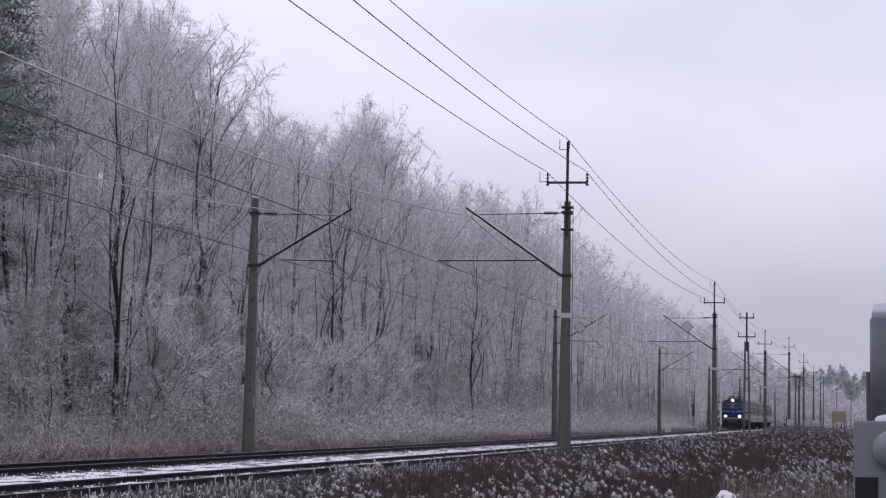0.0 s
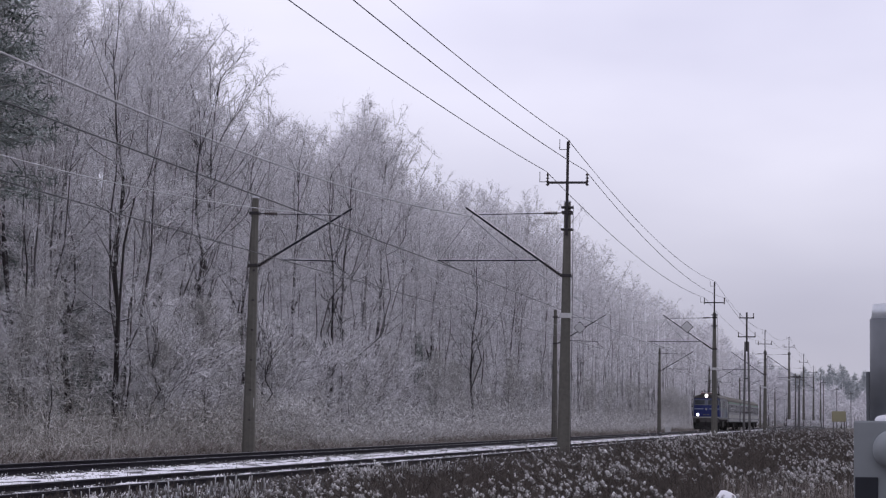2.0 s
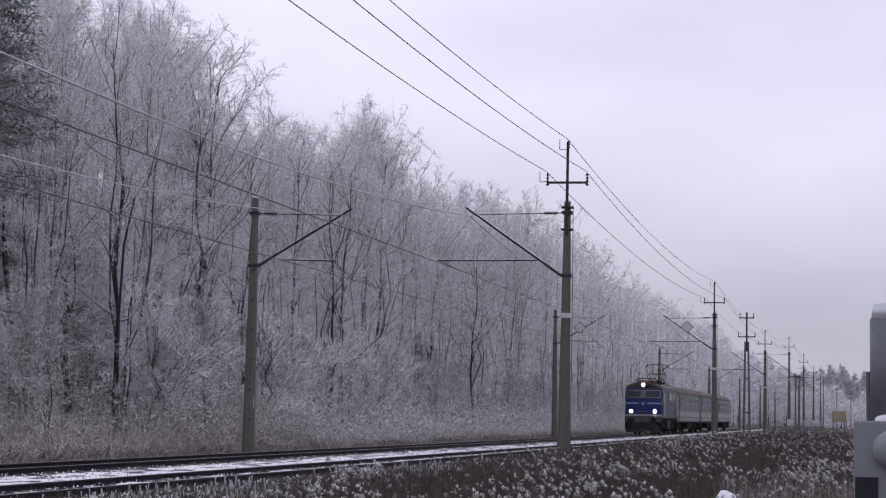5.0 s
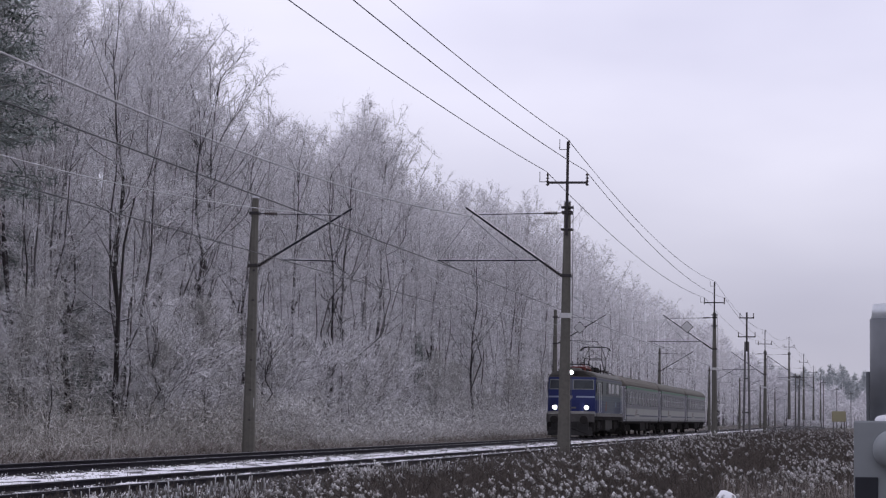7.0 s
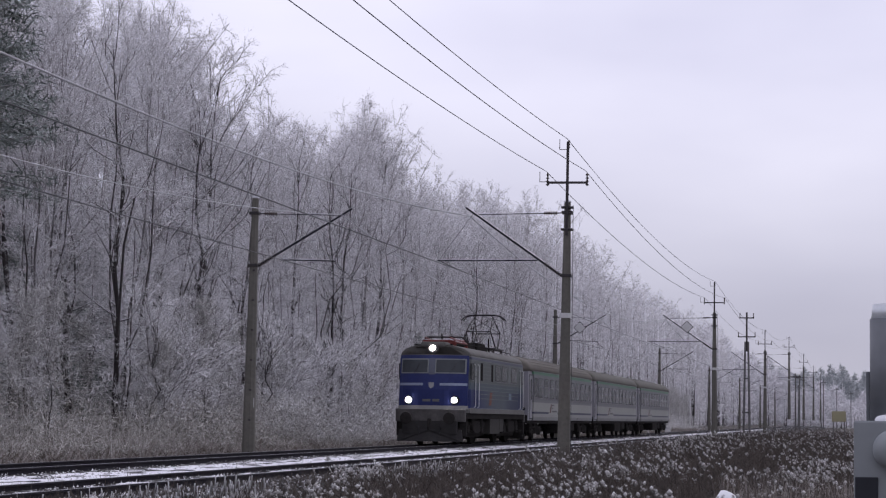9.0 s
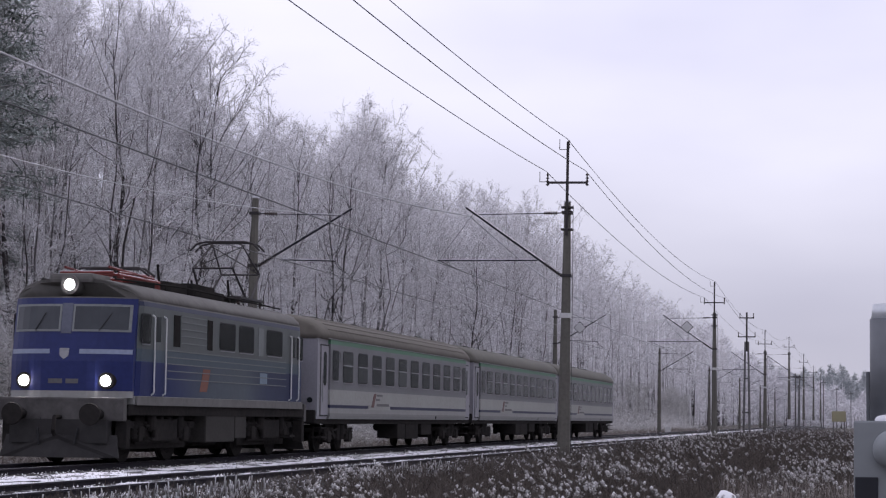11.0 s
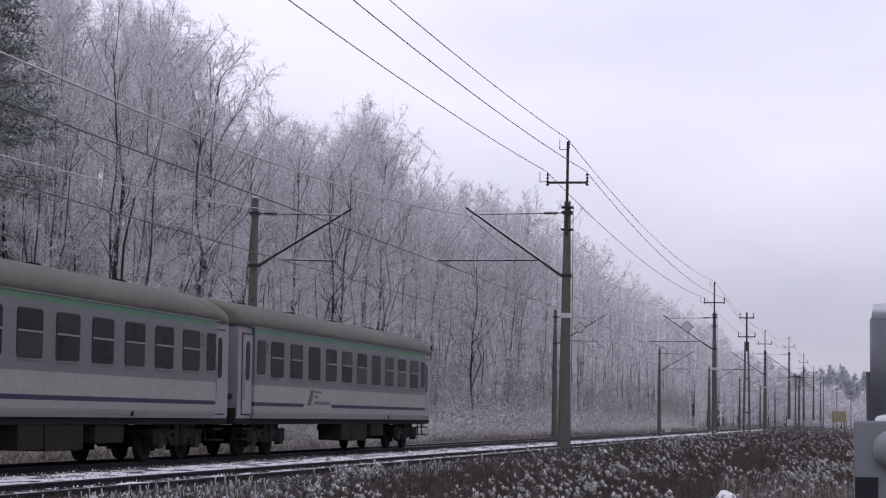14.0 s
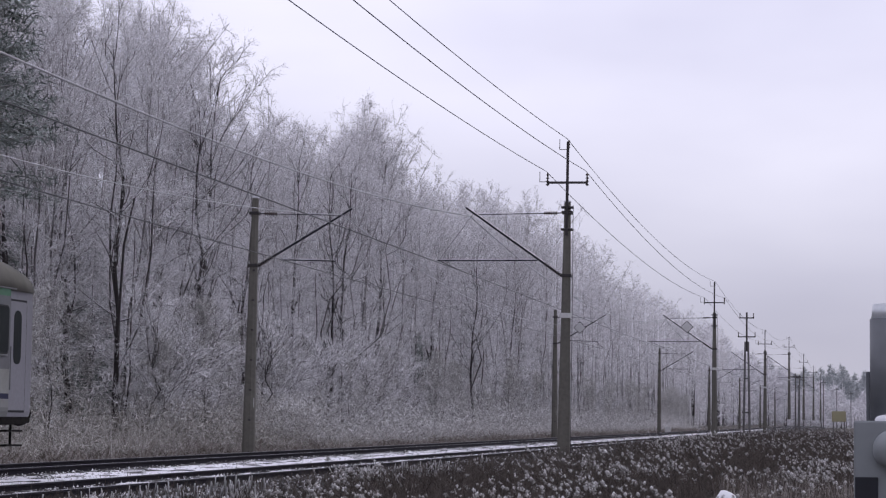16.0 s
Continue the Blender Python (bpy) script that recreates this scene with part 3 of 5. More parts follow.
for x, y, top in ((-8.7, 280.0, 8.2), (-8.9, 305.0, 8.6), (-9.3, 520.0, 12.0), (-6.5, 560.0, 11.0), (-3.0, 600.0, 10.5), (-14.0, 470.0, 10.0)):
    timber_pole(x, y, top)
sign_plate(-18.35, 135.33, 7.16)
sign_plate(-11.25, 135.33, 7.24)


def marker_post():
    thing = empty("marker_post", "short white concrete marker post beside the track", "marker post", m=pose(-18.9, 205.0, -0.3))
    part("block", box(bmesh.new(), -0.25, 0.25, -0.15, 0.15, -0.3, 0.75, 0.05), WHITE_PAINT, thing)


def yellow_board():
    thing = empty("yellow_board", "faded yellow board on two short posts in the distance", "sign board", m=pose(-1.6, 150.0, -0.6))
    part("panel", box(bmesh.new(), -0.5, 0.5, -0.03, 0.03, 1.75, 2.5, 0.02), YELLOW_PAINT, thing)
    for x in (-0.4, 0.4):
        part("post", rod(bmesh.new(), (x, 0.05, -0.2), (x, 0.05, 2.4), 0.035), POLE_WOOD, thing)


def crossing_machine():
    """Grey cabinet with a capped dark tube on it, at the verge by the camera."""
    thing = empty("barrier_cabinet", "grey enamelled crossing-barrier cabinet with a capped dark tube", "cabinet", m=pose(0.0, 8.0, 0.0))
    part("body", box(bmesh.new(), -0.030, 0.42, 0.0, 0.40, -0.72, 1.098, 0.008), CABIN_GREY, thing, "grey enamelled housing")
    part("service_panel", box(bmesh.new(), -0.026, 0.060, -0.012, 0.01, -0.5, 0.885, 0.004), BLACK_PANEL, thing, "black lower panel")
    tube = part("tube", rod(bmesh.new(), (0.098, 0.16, 1.09), (0.098, 0.16, 1.495), 0.066, 0.066, 28), DARK_TUBE, thing, "dark grey upright tube", True)
    part("tube_cap", rod(bmesh.new(), (0.098, 0.16, 1.495), (0.098, 0.16, 1.552), 0.060, 0.054, 28), ALLOY, tube, "bright alloy cap", True)
    part("side_strip", box(bmesh.new(), 0.018, 0.032, 0.2, 0.24, 1.09, 1.29, 0.003), DARK_TUBE, thing)
    bm = bmesh.new()
    bmesh.ops.create_uvsphere(bm, u_segments=24, v_segments=14, radius=0.075, matrix=Matrix.Translation((0.115, -0.03, 0.99)) @ Matrix.Diagonal((1, 0.8, 1.0, 1)))
    part("round_cover", bm, CABIN_GREY, thing, "rounded pale cover", True)
    bm = bmesh.new()
    bmesh.ops.create_uvsphere(bm, u_segments=16, v_segments=10, radius=0.05, matrix=Matrix.Translation((0.098, 0.12, 1.10)) @ Matrix.Diagonal((1, 0.8, 0.6, 1)))
    part("snow_lump", bm, SNOW, thing, "small lump of snow", True)


def snowy_stone():
    bm = bmesh.new()
    bmesh.ops.create_icosphere(bm, subdivisions=3, radius=1.0)
    for v in bm.verts:
        v.co *= 1 + 0.10 * noise.noise(v.co * 1.7)
        v.co = Vector((v.co.x * 0.20, v.co.y * 0.22, v.co.z * 0.55))
    ob = part("snow_capped_stump", bm, material("stump_wood", (0.06, 0.05, 0.045), 0.9, snow=0.4), None, "old stump capped with snow among the weeds", True)
    ob.location = (-1.42, 22.0, -0.19)
    tagged(ob, category="stump")


marker_post()
yellow_board()
crossing_machine()
snowy_stone()


# ---- trees ----
def tree_meshes(name, seed, tall, wide, clear, n1, n2, n3, twig, radius, bark, rise=0.75, droop=-0.25, tubes_n=4, thick=0.011):
    """Trunk, boughs and frosted twigs of a bare winter tree."""
    rng = np.random.default_rng(seed)
    k = 9
    hz = np.linspace(-0.3, tall, k)
    bend = np.cumsum(rng.normal(0, 0.10 + 0.012 * tall, (k, 2)), axis=0) * 0.55
    bend -= bend[0]
    spine = np.column_stack([bend, hz])
    rad = radius * np.linspace(1.0, 0.08, k) ** 1.1
    v, q = tubes(spine[:-1], spine[1:], rad[:-1], rad[1:], 7)
    trunk = raw_mesh(name + "_trunk", v, quads=q, mat=bark)

    u = clear + (1 - clear) * np.sort(rng.random(n1)) ** 0.9
    start = np.column_stack([np.interp(u * tall, hz, spine[:, 0]), np.interp(u * tall, hz, spine[:, 1]), u * tall])
    phi = rng.random(n1) * 2 * math.pi
    el = np.radians(rng.uniform(20, 58, n1)) * rise / 0.75 + (u - clear) * 0.35
    d1 = np.column_stack([np.cos(phi) * np.cos(el), np.sin(phi) * np.cos(el), np.sin(el)])
    shape = np.sin(np.clip((u - clear) / (1 - clear), 0, 1) * 2.15 + 0.55) ** 0.8
    len1 = wide * (0.22 + 0.85 * np.abs(shape)) * rng.uniform(0.7, 1.15, n1)

    def along1(i, t):
        return start[i] + len1[i][:, None] * (d1[i] * t[:, None] + np.array([0, 0, 1.0]) * (droop * t ** 2)[:, None])
    limbs = []
    idx = np.arange(n1)
    r1 = radius * (0.24 - 0.15 * u)
    for a, b in ((0, 0.33), (0.33, 0.66), (0.66, 1.0)):
        limbs.append(tubes(along1(idx, np.full(n1, a)), along1(idx, np.full(n1, b)), r1 * (1 - 0.75 * a) + 0.006, r1 * (1 - 0.75 * b) + 0.006, tubes_n))
    i2 = np.repeat(idx, n2)
    t2 = rng.uniform(0.15, 1.0, n1 * n2)
    p2 = along1(i2, t2)
    d2 = unit(d1[i2] + rng.normal(0, 0.55, (n1 * n2, 3)) + np.array([0, 0, 0.10]))
    l2 = len1[i2] * rng.uniform(0.18, 0.44, n1 * n2) * (1.15 - 0.6 * t2)
    e2 = p2 + d2 * l2[:, None] + np.column_stack([np.zeros(n1 * n2)] * 2 + [droop * 0.3 * l2])
    side = sprigs(p2, e2, 0.012, rng)
    vv, qq = joined(limbs)
    m = n1 * n2 * n3
    i3 = np.repeat(np.arange(n1 * n2), n3)
    t3 = rng.uniform(0.05, 1.05, m)[:, None]
    p3 = p2[i3] * (1 - t3) + e2[i3] * t3
    d3 = unit(0.5 * d2[i3] + rng.normal(0, 0.75, (m, 3)) + np.array([0, 0, droop * 0.8]))
    e3 = p3 + d3 * (twig * rng.uniform(0.5, 1.3, m))[:, None]
    v, t = sprigs(p3, e3, thick * rng.uniform(0.7, 1.5, m), rng)
    return trunk, crown_mesh(name, (vv, qq), joined([side, (v, t)]), TWIG if tall > 5 else TWIG_SHADED)


def crown_mesh(name, limbs, twigs, mat, limb=None):
    """Boughs and twigs in one mesh, each with its own material."""
    mesh = raw_mesh(name + "_crown", np.concatenate([twigs[0], limbs[0]]), tris=twigs[1], quads=limbs[1] + len(twigs[0]), mat=mat)
    mesh.materials.append(limb or LIMB)
    slot = np.zeros(len(mesh.polygons), np.int32)
    slot[len(twigs[1]):] = 1
    mesh.polygons.foreach_set("material_index", slot)
    return mesh


def tree_thing(name, label, meshes, category="tree", group="roadside wood"):
    thing = empty(name, label, category, group)
    for pn, mesh in zip(("trunk", "crown"), meshes):
        link_mesh(pn, mesh, None, thing)
    return thing


def conifer_meshes(name, seed, tall, wide, clear, whorls, per, needles, thick=0.012):
    rng = np.random.default_rng(seed)
    k = 7
    hz = np.linspace(-0.3, tall, k)
    spine = np.column_stack([np.zeros(k), np.zeros(k), hz])
    rad = 0.011 * tall * np.linspace(1, 0.1, k)
    v, q = tubes(spine[:-1], spine[1:], rad[:-1], rad[1:], 7)
    trunk = raw_mesh(name + "_trunk", v, quads=q, mat=BARK)
    m = whorls * per
    u = np.repeat(np.linspace(clear, 0.98, whorls), per) + rng.normal(0, 0.012, m)
    phi = rng.random(m) * 2 * math.pi
    ln = wide * (1.08 - u) / (1.08 - clear) * rng.uniform(0.7, 1.1, m)
    d = np.column_stack([np.cos(phi), np.sin(phi), rng.uniform(-0.15, 0.25, m)])
    p = np.column_stack([np.zeros(m), np.zeros(m), u * tall])
    e = p + d * ln[:, None]
    v, q = tubes(p, e, 0.035, 0.008, 3)
    limbs = (v, q)
    i = np.repeat(np.arange(m), needles)
    t = rng.uniform(0.12, 1.0, len(i))[:, None]
    q0 = p[i] * (1 - t) + e[i] * t + rng.normal(0, 0.10, (len(i), 3))
    q1 = q0 + unit(d[i] * 0.5 + rng.normal(0, 0.8, (len(i), 3)) + np.array([0, 0, -0.15])) * rng.uniform(0.15, 0.42, len(i))[:, None]
    v, tt = sprigs(q0, q1, thick * rng.uniform(1.0, 2.6, len(i)), rng)
    return trunk, crown_mesh(name, limbs, (v, tt), NEEDLES)


def frost_tree(name, seed, tall, wide, clear, n1, n2, n3, n4, radius, bark, droop=-0.15, leaders=4, fine=0.7, w3=0.010, w4=0.008, rise=(0.42, 0.72), reach=(0.88, 1.0), limb=None):
    """A bare winter tree of four orders: boughs, branches, twigs and the hoar-frosted hairs on them; several leaders round off its head."""
    rng = np.random.default_rng(seed)
    k = 10
    hz = np.linspace(-0.3, tall * 0.93, k)
    bend = np.cumsum(rng.normal(0, 0.20 + 0.008 * tall, (k, 2)), axis=0) * 0.55
    bend -= bend[0]
    spine = np.column_stack([bend, hz])
    rad = radius * np.linspace(1.0, 0.09, k)
    v, q = tubes(spine[:-1], spine[1:], rad[:-1], rad[1:], 7)
    trunk = raw_mesh(name + "_trunk", v, quads=q, mat=bark)
    u = clear + (0.90 - clear) * np.sort(rng.random(n1))
    s = (u - clear) / (0.90 - clear)
    el = np.radians(rng.uniform(8, 45, n1) + 35 * s)
    len1 = wide * (0.40 + 0.70 * np.sin(math.pi * np.clip(0.85 * s + 0.12, 0, 1))) * rng.uniform(0.6, 1.2, n1) / np.cos(el) ** 0.6
    len1 = np.minimum(len1, (1.0 - u) * tall / np.sin(el) + 0.5)
    ul = rng.uniform(*rise, leaders)
    ell = np.radians(rng.uniform(60, 80, leaders))
    u, el = np.concatenate([u, ul]), np.concatenate([el, ell])
    len1 = np.concatenate([len1, (rng.uniform(*reach, leaders) - ul) * tall / np.sin(ell)])
    n1 += leaders
    lead = np.arange(n1) >= n1 - leaders
    phi = rng.random(n1) * 2 * math.pi
    d1 = np.column_stack([np.cos(phi) * np.cos(el), np.sin(phi) * np.cos(el), np.sin(el)])
    start = np.column_stack([np.interp(u * tall, hz, spine[:, 0]), np.interp(u * tall, hz, spine[:, 1]), u * tall])
    curve = np.where(lead, 0.0, rng.uniform(-0.10, 0.22, n1))
    sway = rng.normal(0, 0.20, (n1, 3))

    def along1(i, t):
        rise = curve[i] * t ** 2 + droop * 2.2 * np.maximum(0, t - 0.6) ** 2
        return start[i] + len1[i][:, None] * (d1[i] * t[:, None] + sway[i] * np.sin(t * 5)[:, None] * 0.35 + np.array([0, 0, 1.0]) * rise[:, None])
    idx = np.arange(n1)
    r1 = np.where(lead, radius * 0.42, radius * (0.30 - 0.20 * u))
    limbs = []
    for a, b in ((0, 0.25), (0.25, 0.5), (0.5, 0.75), (0.75, 1.0)):
        limbs.append(tubes(along1(idx, np.full(n1, a)), along1(idx, np.full(n1, b)), r1 * (1 - 0.8 * a) + 0.005, r1 * (1 - 0.8 * b) + 0.005, 4))
    i2 = np.repeat(idx, np.maximum(3, np.round(n2 * len1 / len1.mean())).astype(int))
    m2 = len(i2)
    t2 = 0.12 + 0.88 * rng.random(m2) ** 0.8
    p2 = along1(i2, t2)
    d2 = unit(d1[i2] * np.where(lead[i2], 0.45, 1.0)[:, None] + rng.normal(0, 0.50, (m2, 3)) + np.array([0, 0, 0.08]))
    l2 = np.where(lead[i2], wide * 0.40, len1[i2] * 0.42) * rng.uniform(0.5, 1.2, m2) * (1.15 - 0.7 * t2) + 0.15
    e2 = p2 + d2 * l2[:, None] + np.column_stack([np.zeros((m2, 2)), droop * 0.4 * l2])
    limbs.append(tubes(p2, e2, 0.013, 0.005, 4))
    i3 = np.repeat(np.arange(m2), n3)
    m3 = len(i3)
    t3 = rng.uniform(0.1, 1.0, m3)[:, None]
    p3 = p2[i3] * (1 - t3) + e2[i3] * t3
    d3 = unit(d2[i3] + rng.normal(0, 0.42, (m3, 3)) + np.array([0, 0, droop]))
    e3 = p3 + d3 * (fine * rng.uniform(0.4, 1.2, m3))[:, None]
    i4 = np.repeat(np.arange(m3), n4)
    m4 = len(i4)
    t4 = rng.uniform(0.15, 1.0, m4)[:, None]
    p4 = p3[i4] * (1 - t4) + e3[i4] * t4
    d4 = unit(d3[i4] * 0.7 + rng.normal(0, 0.60, (m4, 3)) + np.array([0, 0, droop]))
    e4 = p4 + d4 * (fine * rng.uniform(0.22, 0.60, m4))[:, None]
    twigs = joined([sprigs(p3, e3, w3 * rng.uniform(0.7, 1.4, m3), rng), sprigs(p4, e4, w4 * rng.uniform(0.6, 1.5, m4), rng)])
    return trunk, crown_mesh(name, joined(limbs), twigs, TWIG, limb)


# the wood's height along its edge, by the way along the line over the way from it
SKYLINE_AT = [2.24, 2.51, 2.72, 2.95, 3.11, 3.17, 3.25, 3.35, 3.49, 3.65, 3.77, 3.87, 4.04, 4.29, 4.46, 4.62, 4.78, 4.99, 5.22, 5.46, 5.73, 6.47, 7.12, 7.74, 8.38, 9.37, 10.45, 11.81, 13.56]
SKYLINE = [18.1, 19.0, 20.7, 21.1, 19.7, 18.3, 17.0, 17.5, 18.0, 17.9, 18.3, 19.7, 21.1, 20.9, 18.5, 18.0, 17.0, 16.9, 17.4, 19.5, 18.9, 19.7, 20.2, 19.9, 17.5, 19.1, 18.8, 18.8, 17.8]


def build_wood():
    L1 = "tall bare birch with hoar-frosted twigs in the lineside wood"
    L2 = "dark-trunked bare alder with snow-lined boughs at the wood's edge"
    L3 = "slender bare young tree white with frost"
    L4 = "low frosted bush at the foot of the wood"
    heavy = [tree_thing("birch_tree", L1, frost_tree("birch", 11 + s, 20.0, 2.6, 0.16, 46, 8, 6, 4, 0.085, BARK_BIRCH if s % 2 else BARK_GREY, droop=-0.25, fine=0.62)) for s in range(4)]
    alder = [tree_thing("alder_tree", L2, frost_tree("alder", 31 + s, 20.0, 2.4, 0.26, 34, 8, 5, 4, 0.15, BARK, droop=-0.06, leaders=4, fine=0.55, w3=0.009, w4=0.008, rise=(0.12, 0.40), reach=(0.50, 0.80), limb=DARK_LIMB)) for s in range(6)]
    light = [tree_thing("birch_tree", L1, frost_tree("light", 51 + s, 20.0, 2.7, 0.14, 24, 5, 5, 3, 0.075, BARK_GREY if s % 2 else BARK_BIRCH, leaders=3, droop=-0.2, fine=0.8, w3=0.014, w4=0.014)) for s in range(4)]
    slim = [tree_thing("young_tree", L3, tree_meshes("slim", 71 + s, 12.0, 1.6, 0.12, 24, 6, 8, 0.42, 0.055, BARK, tubes_n=3, thick=0.009)) for s in range(3)]
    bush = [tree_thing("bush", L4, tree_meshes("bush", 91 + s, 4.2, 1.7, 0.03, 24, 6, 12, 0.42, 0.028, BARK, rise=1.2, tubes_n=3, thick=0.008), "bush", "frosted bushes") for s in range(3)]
    shrub = [tree_thing("shrub", "broad arching shrub thick with white frost", frost_tree("shrub", 101 + s, 5.0, 2.3, 0.05, 26, 6, 6, 3, 0.035, BARK, droop=-0.12, leaders=3, fine=0.5, w3=0.013, w4=0.010, limb=DARK_LIMB), "shrub", "frosted bushes") for s in range(3)]
    kinds = dict(heavy=heavy, alder=alder, light=light, slim=slim, bush=bush, shrub=shrub)
    used = set()
    rng = random.Random(5)

    def plant(kind, x, y, s=1.0, which=None):
        pool = kinds[kind]
        i = which if which is not None else rng.randrange(len(pool))
        m = pose(x, y, level(x, y), rng.uniform(-2, 2), rng.uniform(-2, 2), rng.uniform(0, 360))
        if (kind, i) in used:
            ob = copy_thing(pool[i], m)
        else:
            ob = pool[i]
            ob.matrix_basis = m
            used.add((kind, i))
        ob.scale = (s, s, s)

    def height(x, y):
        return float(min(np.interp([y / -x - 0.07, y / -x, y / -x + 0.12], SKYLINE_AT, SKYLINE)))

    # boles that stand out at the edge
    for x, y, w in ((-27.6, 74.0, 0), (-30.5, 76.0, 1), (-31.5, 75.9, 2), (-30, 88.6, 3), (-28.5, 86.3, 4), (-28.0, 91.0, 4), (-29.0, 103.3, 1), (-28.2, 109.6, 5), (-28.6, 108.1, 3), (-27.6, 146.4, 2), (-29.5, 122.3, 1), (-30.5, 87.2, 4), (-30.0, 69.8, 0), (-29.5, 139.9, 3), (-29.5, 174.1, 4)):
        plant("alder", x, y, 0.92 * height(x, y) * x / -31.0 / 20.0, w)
    for row, x0 in enumerate((-30.0, -33.0, -36.5, -40.5, -45.0, -51.0)):
        y = 1.75 * -x0 + rng.uniform(0, 3)
        while y < 470:
            near = y < 190 and row < 2
            kind = "heavy" if near else "light"
            x = x0 + rng.uniform(-1.3, 1.3)
            tall = min(height(x, y), 21.5) * (x / -31.0 if row < 2 else 1.0) * float(np.interp(y, [140, 175], [1.0, 1.12]))
            plant(kind, x, y, tall * rng.uniform(0.89, 1.01) / 20.0)
            y += (2.9 if near else 4.1 + 0.9 * row * 0.4) * (1 + max(0, y - 150) / 140) * rng.uniform(0.7, 1.3)
    for k in range(90):
        y = 58 + 230 * rng.random() ** 1.5
        plant("slim", -rng.uniform(27.0, 34.0), y, rng.uniform(0.6, 1.05))
    for k in range(130):
        y = 52 + 260 * rng.random() ** 1.4
        plant("bush", -rng.uniform(25.2, 29.5), y, rng.uniform(0.5, 1.15))
    for a, b, count in ((3.28, 4.5, 16), (2.7, 3.15, 4), (5.0, 6.8, 8), (7.0, 9.5, 5)):
        for k in range(count):
            x = -rng.uniform(26.0, 28.5)
            plant("shrub", x, -x * (a + (b - a) * (k + rng.random()) / count), rng.uniform(0.65, 1.1))
    pine = tree_thing("pine_tree", "dark green pine with frosted needles", conifer_meshes("pine", 7, 22.0, 3.2, 0.36, 36, 8, 100, 0.012), group="conifers")
    pine.matrix_basis = pose(-26.0, 57.0, 0.0)
    spruce = tree_thing("spruce_tree", "small dark spruce dusted with frost", conifer_meshes("spruce", 8, 6.5, 1.5, 0.05, 26, 7, 20, 0.012), group="conifers")
    spruce.matrix_basis = pose(-29.0, 134.0, 0.0)
    copy_thing(pine, pose(-36.0, 80.5, -1.5, 0, 0, 140)).scale = (0.80, 0.80, 0.80)
    copy_thing(pine, pose(-38.5, 89.0, -1.0, 0, 0, 60)).scale = (0.70, 0.70, 0.70)
    for x, y, s in ((-33.5, 76.0, 1.5), (-32.0, 74.0, 1.25), (-33.0, 82.0, 1.35), (-34.0, 87.5, 1.3), (-32.0, 166.0, 1.5), (-30.0, 142.0, 0.8), (-31.0, 187.0, 1.3), (-32.0, 205.0, 1.5), (-29.0, 200.0, 0.9)):
        copy_thing(spruce, pose(x, y, 0.0, 0, 0, 77 * s)).scale = (s, s, s)


def far_trees(name, label, spots, seed, twigs, thick, twig, mat=None):
    """A distant wood: many simple bare trees in one object."""
    rng = np.random.default_rng(seed)
    k = len(spots)
    foot = np.array([(x, y, level(x, y)) for x, y, h in spots])
    tall = np.array([h for x, y, h in spots])
    top = foot + np.column_stack([rng.normal(0, 0.4, k), rng.normal(0, 0.4, k), tall])
    v1, t1 = spikes(foot, top, 0.16)
    i = np.repeat(np.arange(k), twigs)
    u = rng.random(len(i)) ** 0.8
    spread = 2.8 * np.sin(np.clip(u, 0, 1) * 2.5 + 0.6) * rng.random(len(i)) ** 0.5
    phi = rng.random(len(i)) * 2 * math.pi
    p = foot[i] + (top - foot)[i] * u[:, None] + np.column_stack([np.cos(phi) * spread, np.sin(phi) * spread, rng.normal(0, 0.3, len(i))])
    d = unit(np.column_stack([np.cos(phi), np.sin(phi), rng.uniform(-0.6, 1.4, len(i))]) + rng.normal(0, 0.5, (len(i), 3)))
    v2, t2 = sprigs(p, p + d * (twig * rng.uniform(0.5, 1.4, len(i)))[:, None], thick * rng.uniform(0.6, 1.4, len(i)), rng)
    mesh = raw_mesh(name, v2, tris=t2, mat=mat or TWIG)
    ob = tagged(link_mesh(name, mesh, None), label, "woods", kind="stuff")
    link_mesh("trunks", raw_mesh(name + "_trunks", v1, tris=t1, mat=BARK), None, ob)
    return ob


build_wood()
rng_far = np.random.default_rng(17)
far_trees("inner_wood", "dense frosted trees deep in the wood", [(-rng_far.uniform(56, 80), y, rng_far.uniform(15, 20)) for y in np.linspace(85, 480, 200)], 21, 900, 0.026, 1.4)
far_trees("distant_wood", "distant frosted wood closing the view along the line", [(-45 + 1.0 * s * 60 + rng_far.normal(0, 10), 470 + 330 * s ** 0.8 + rng_far.uniform(-25, 60), rng_far.uniform(13, 20) * (1 - 0.75 * s)) for s in np.linspace(0, 1.0, 170)]
          + [(-rng_far.uniform(30, 60), y, rng_far.uniform(16, 21)) for y in np.linspace(400, 640, 60)], 22, 500, 0.10, 2.0, FAR_FROST_HAZE)
far_trees("distant_pines", "distant frosted pines, coloured for haze, closing the view along the line", [(x, 860 + rng_far.uniform(-60, 80), rng_far.uniform(17, 25)) for x in np.linspace(-100, 40, 260)], 27, 560, 0.13, 1.3, FAR_PINE)
# Low pale trees added where mist veils the foot of the wood.
far_trees("mist_band_trees", "pale low trees added far along the line in place of mist", [(x, 640 + rng_far.uniform(-60, 60), rng_far.uniform(5.0, 8.5)) for x in np.linspace(-70, 60, 110)], 28, 260, 0.09, 1.3, FAR_FROST_HAZE)


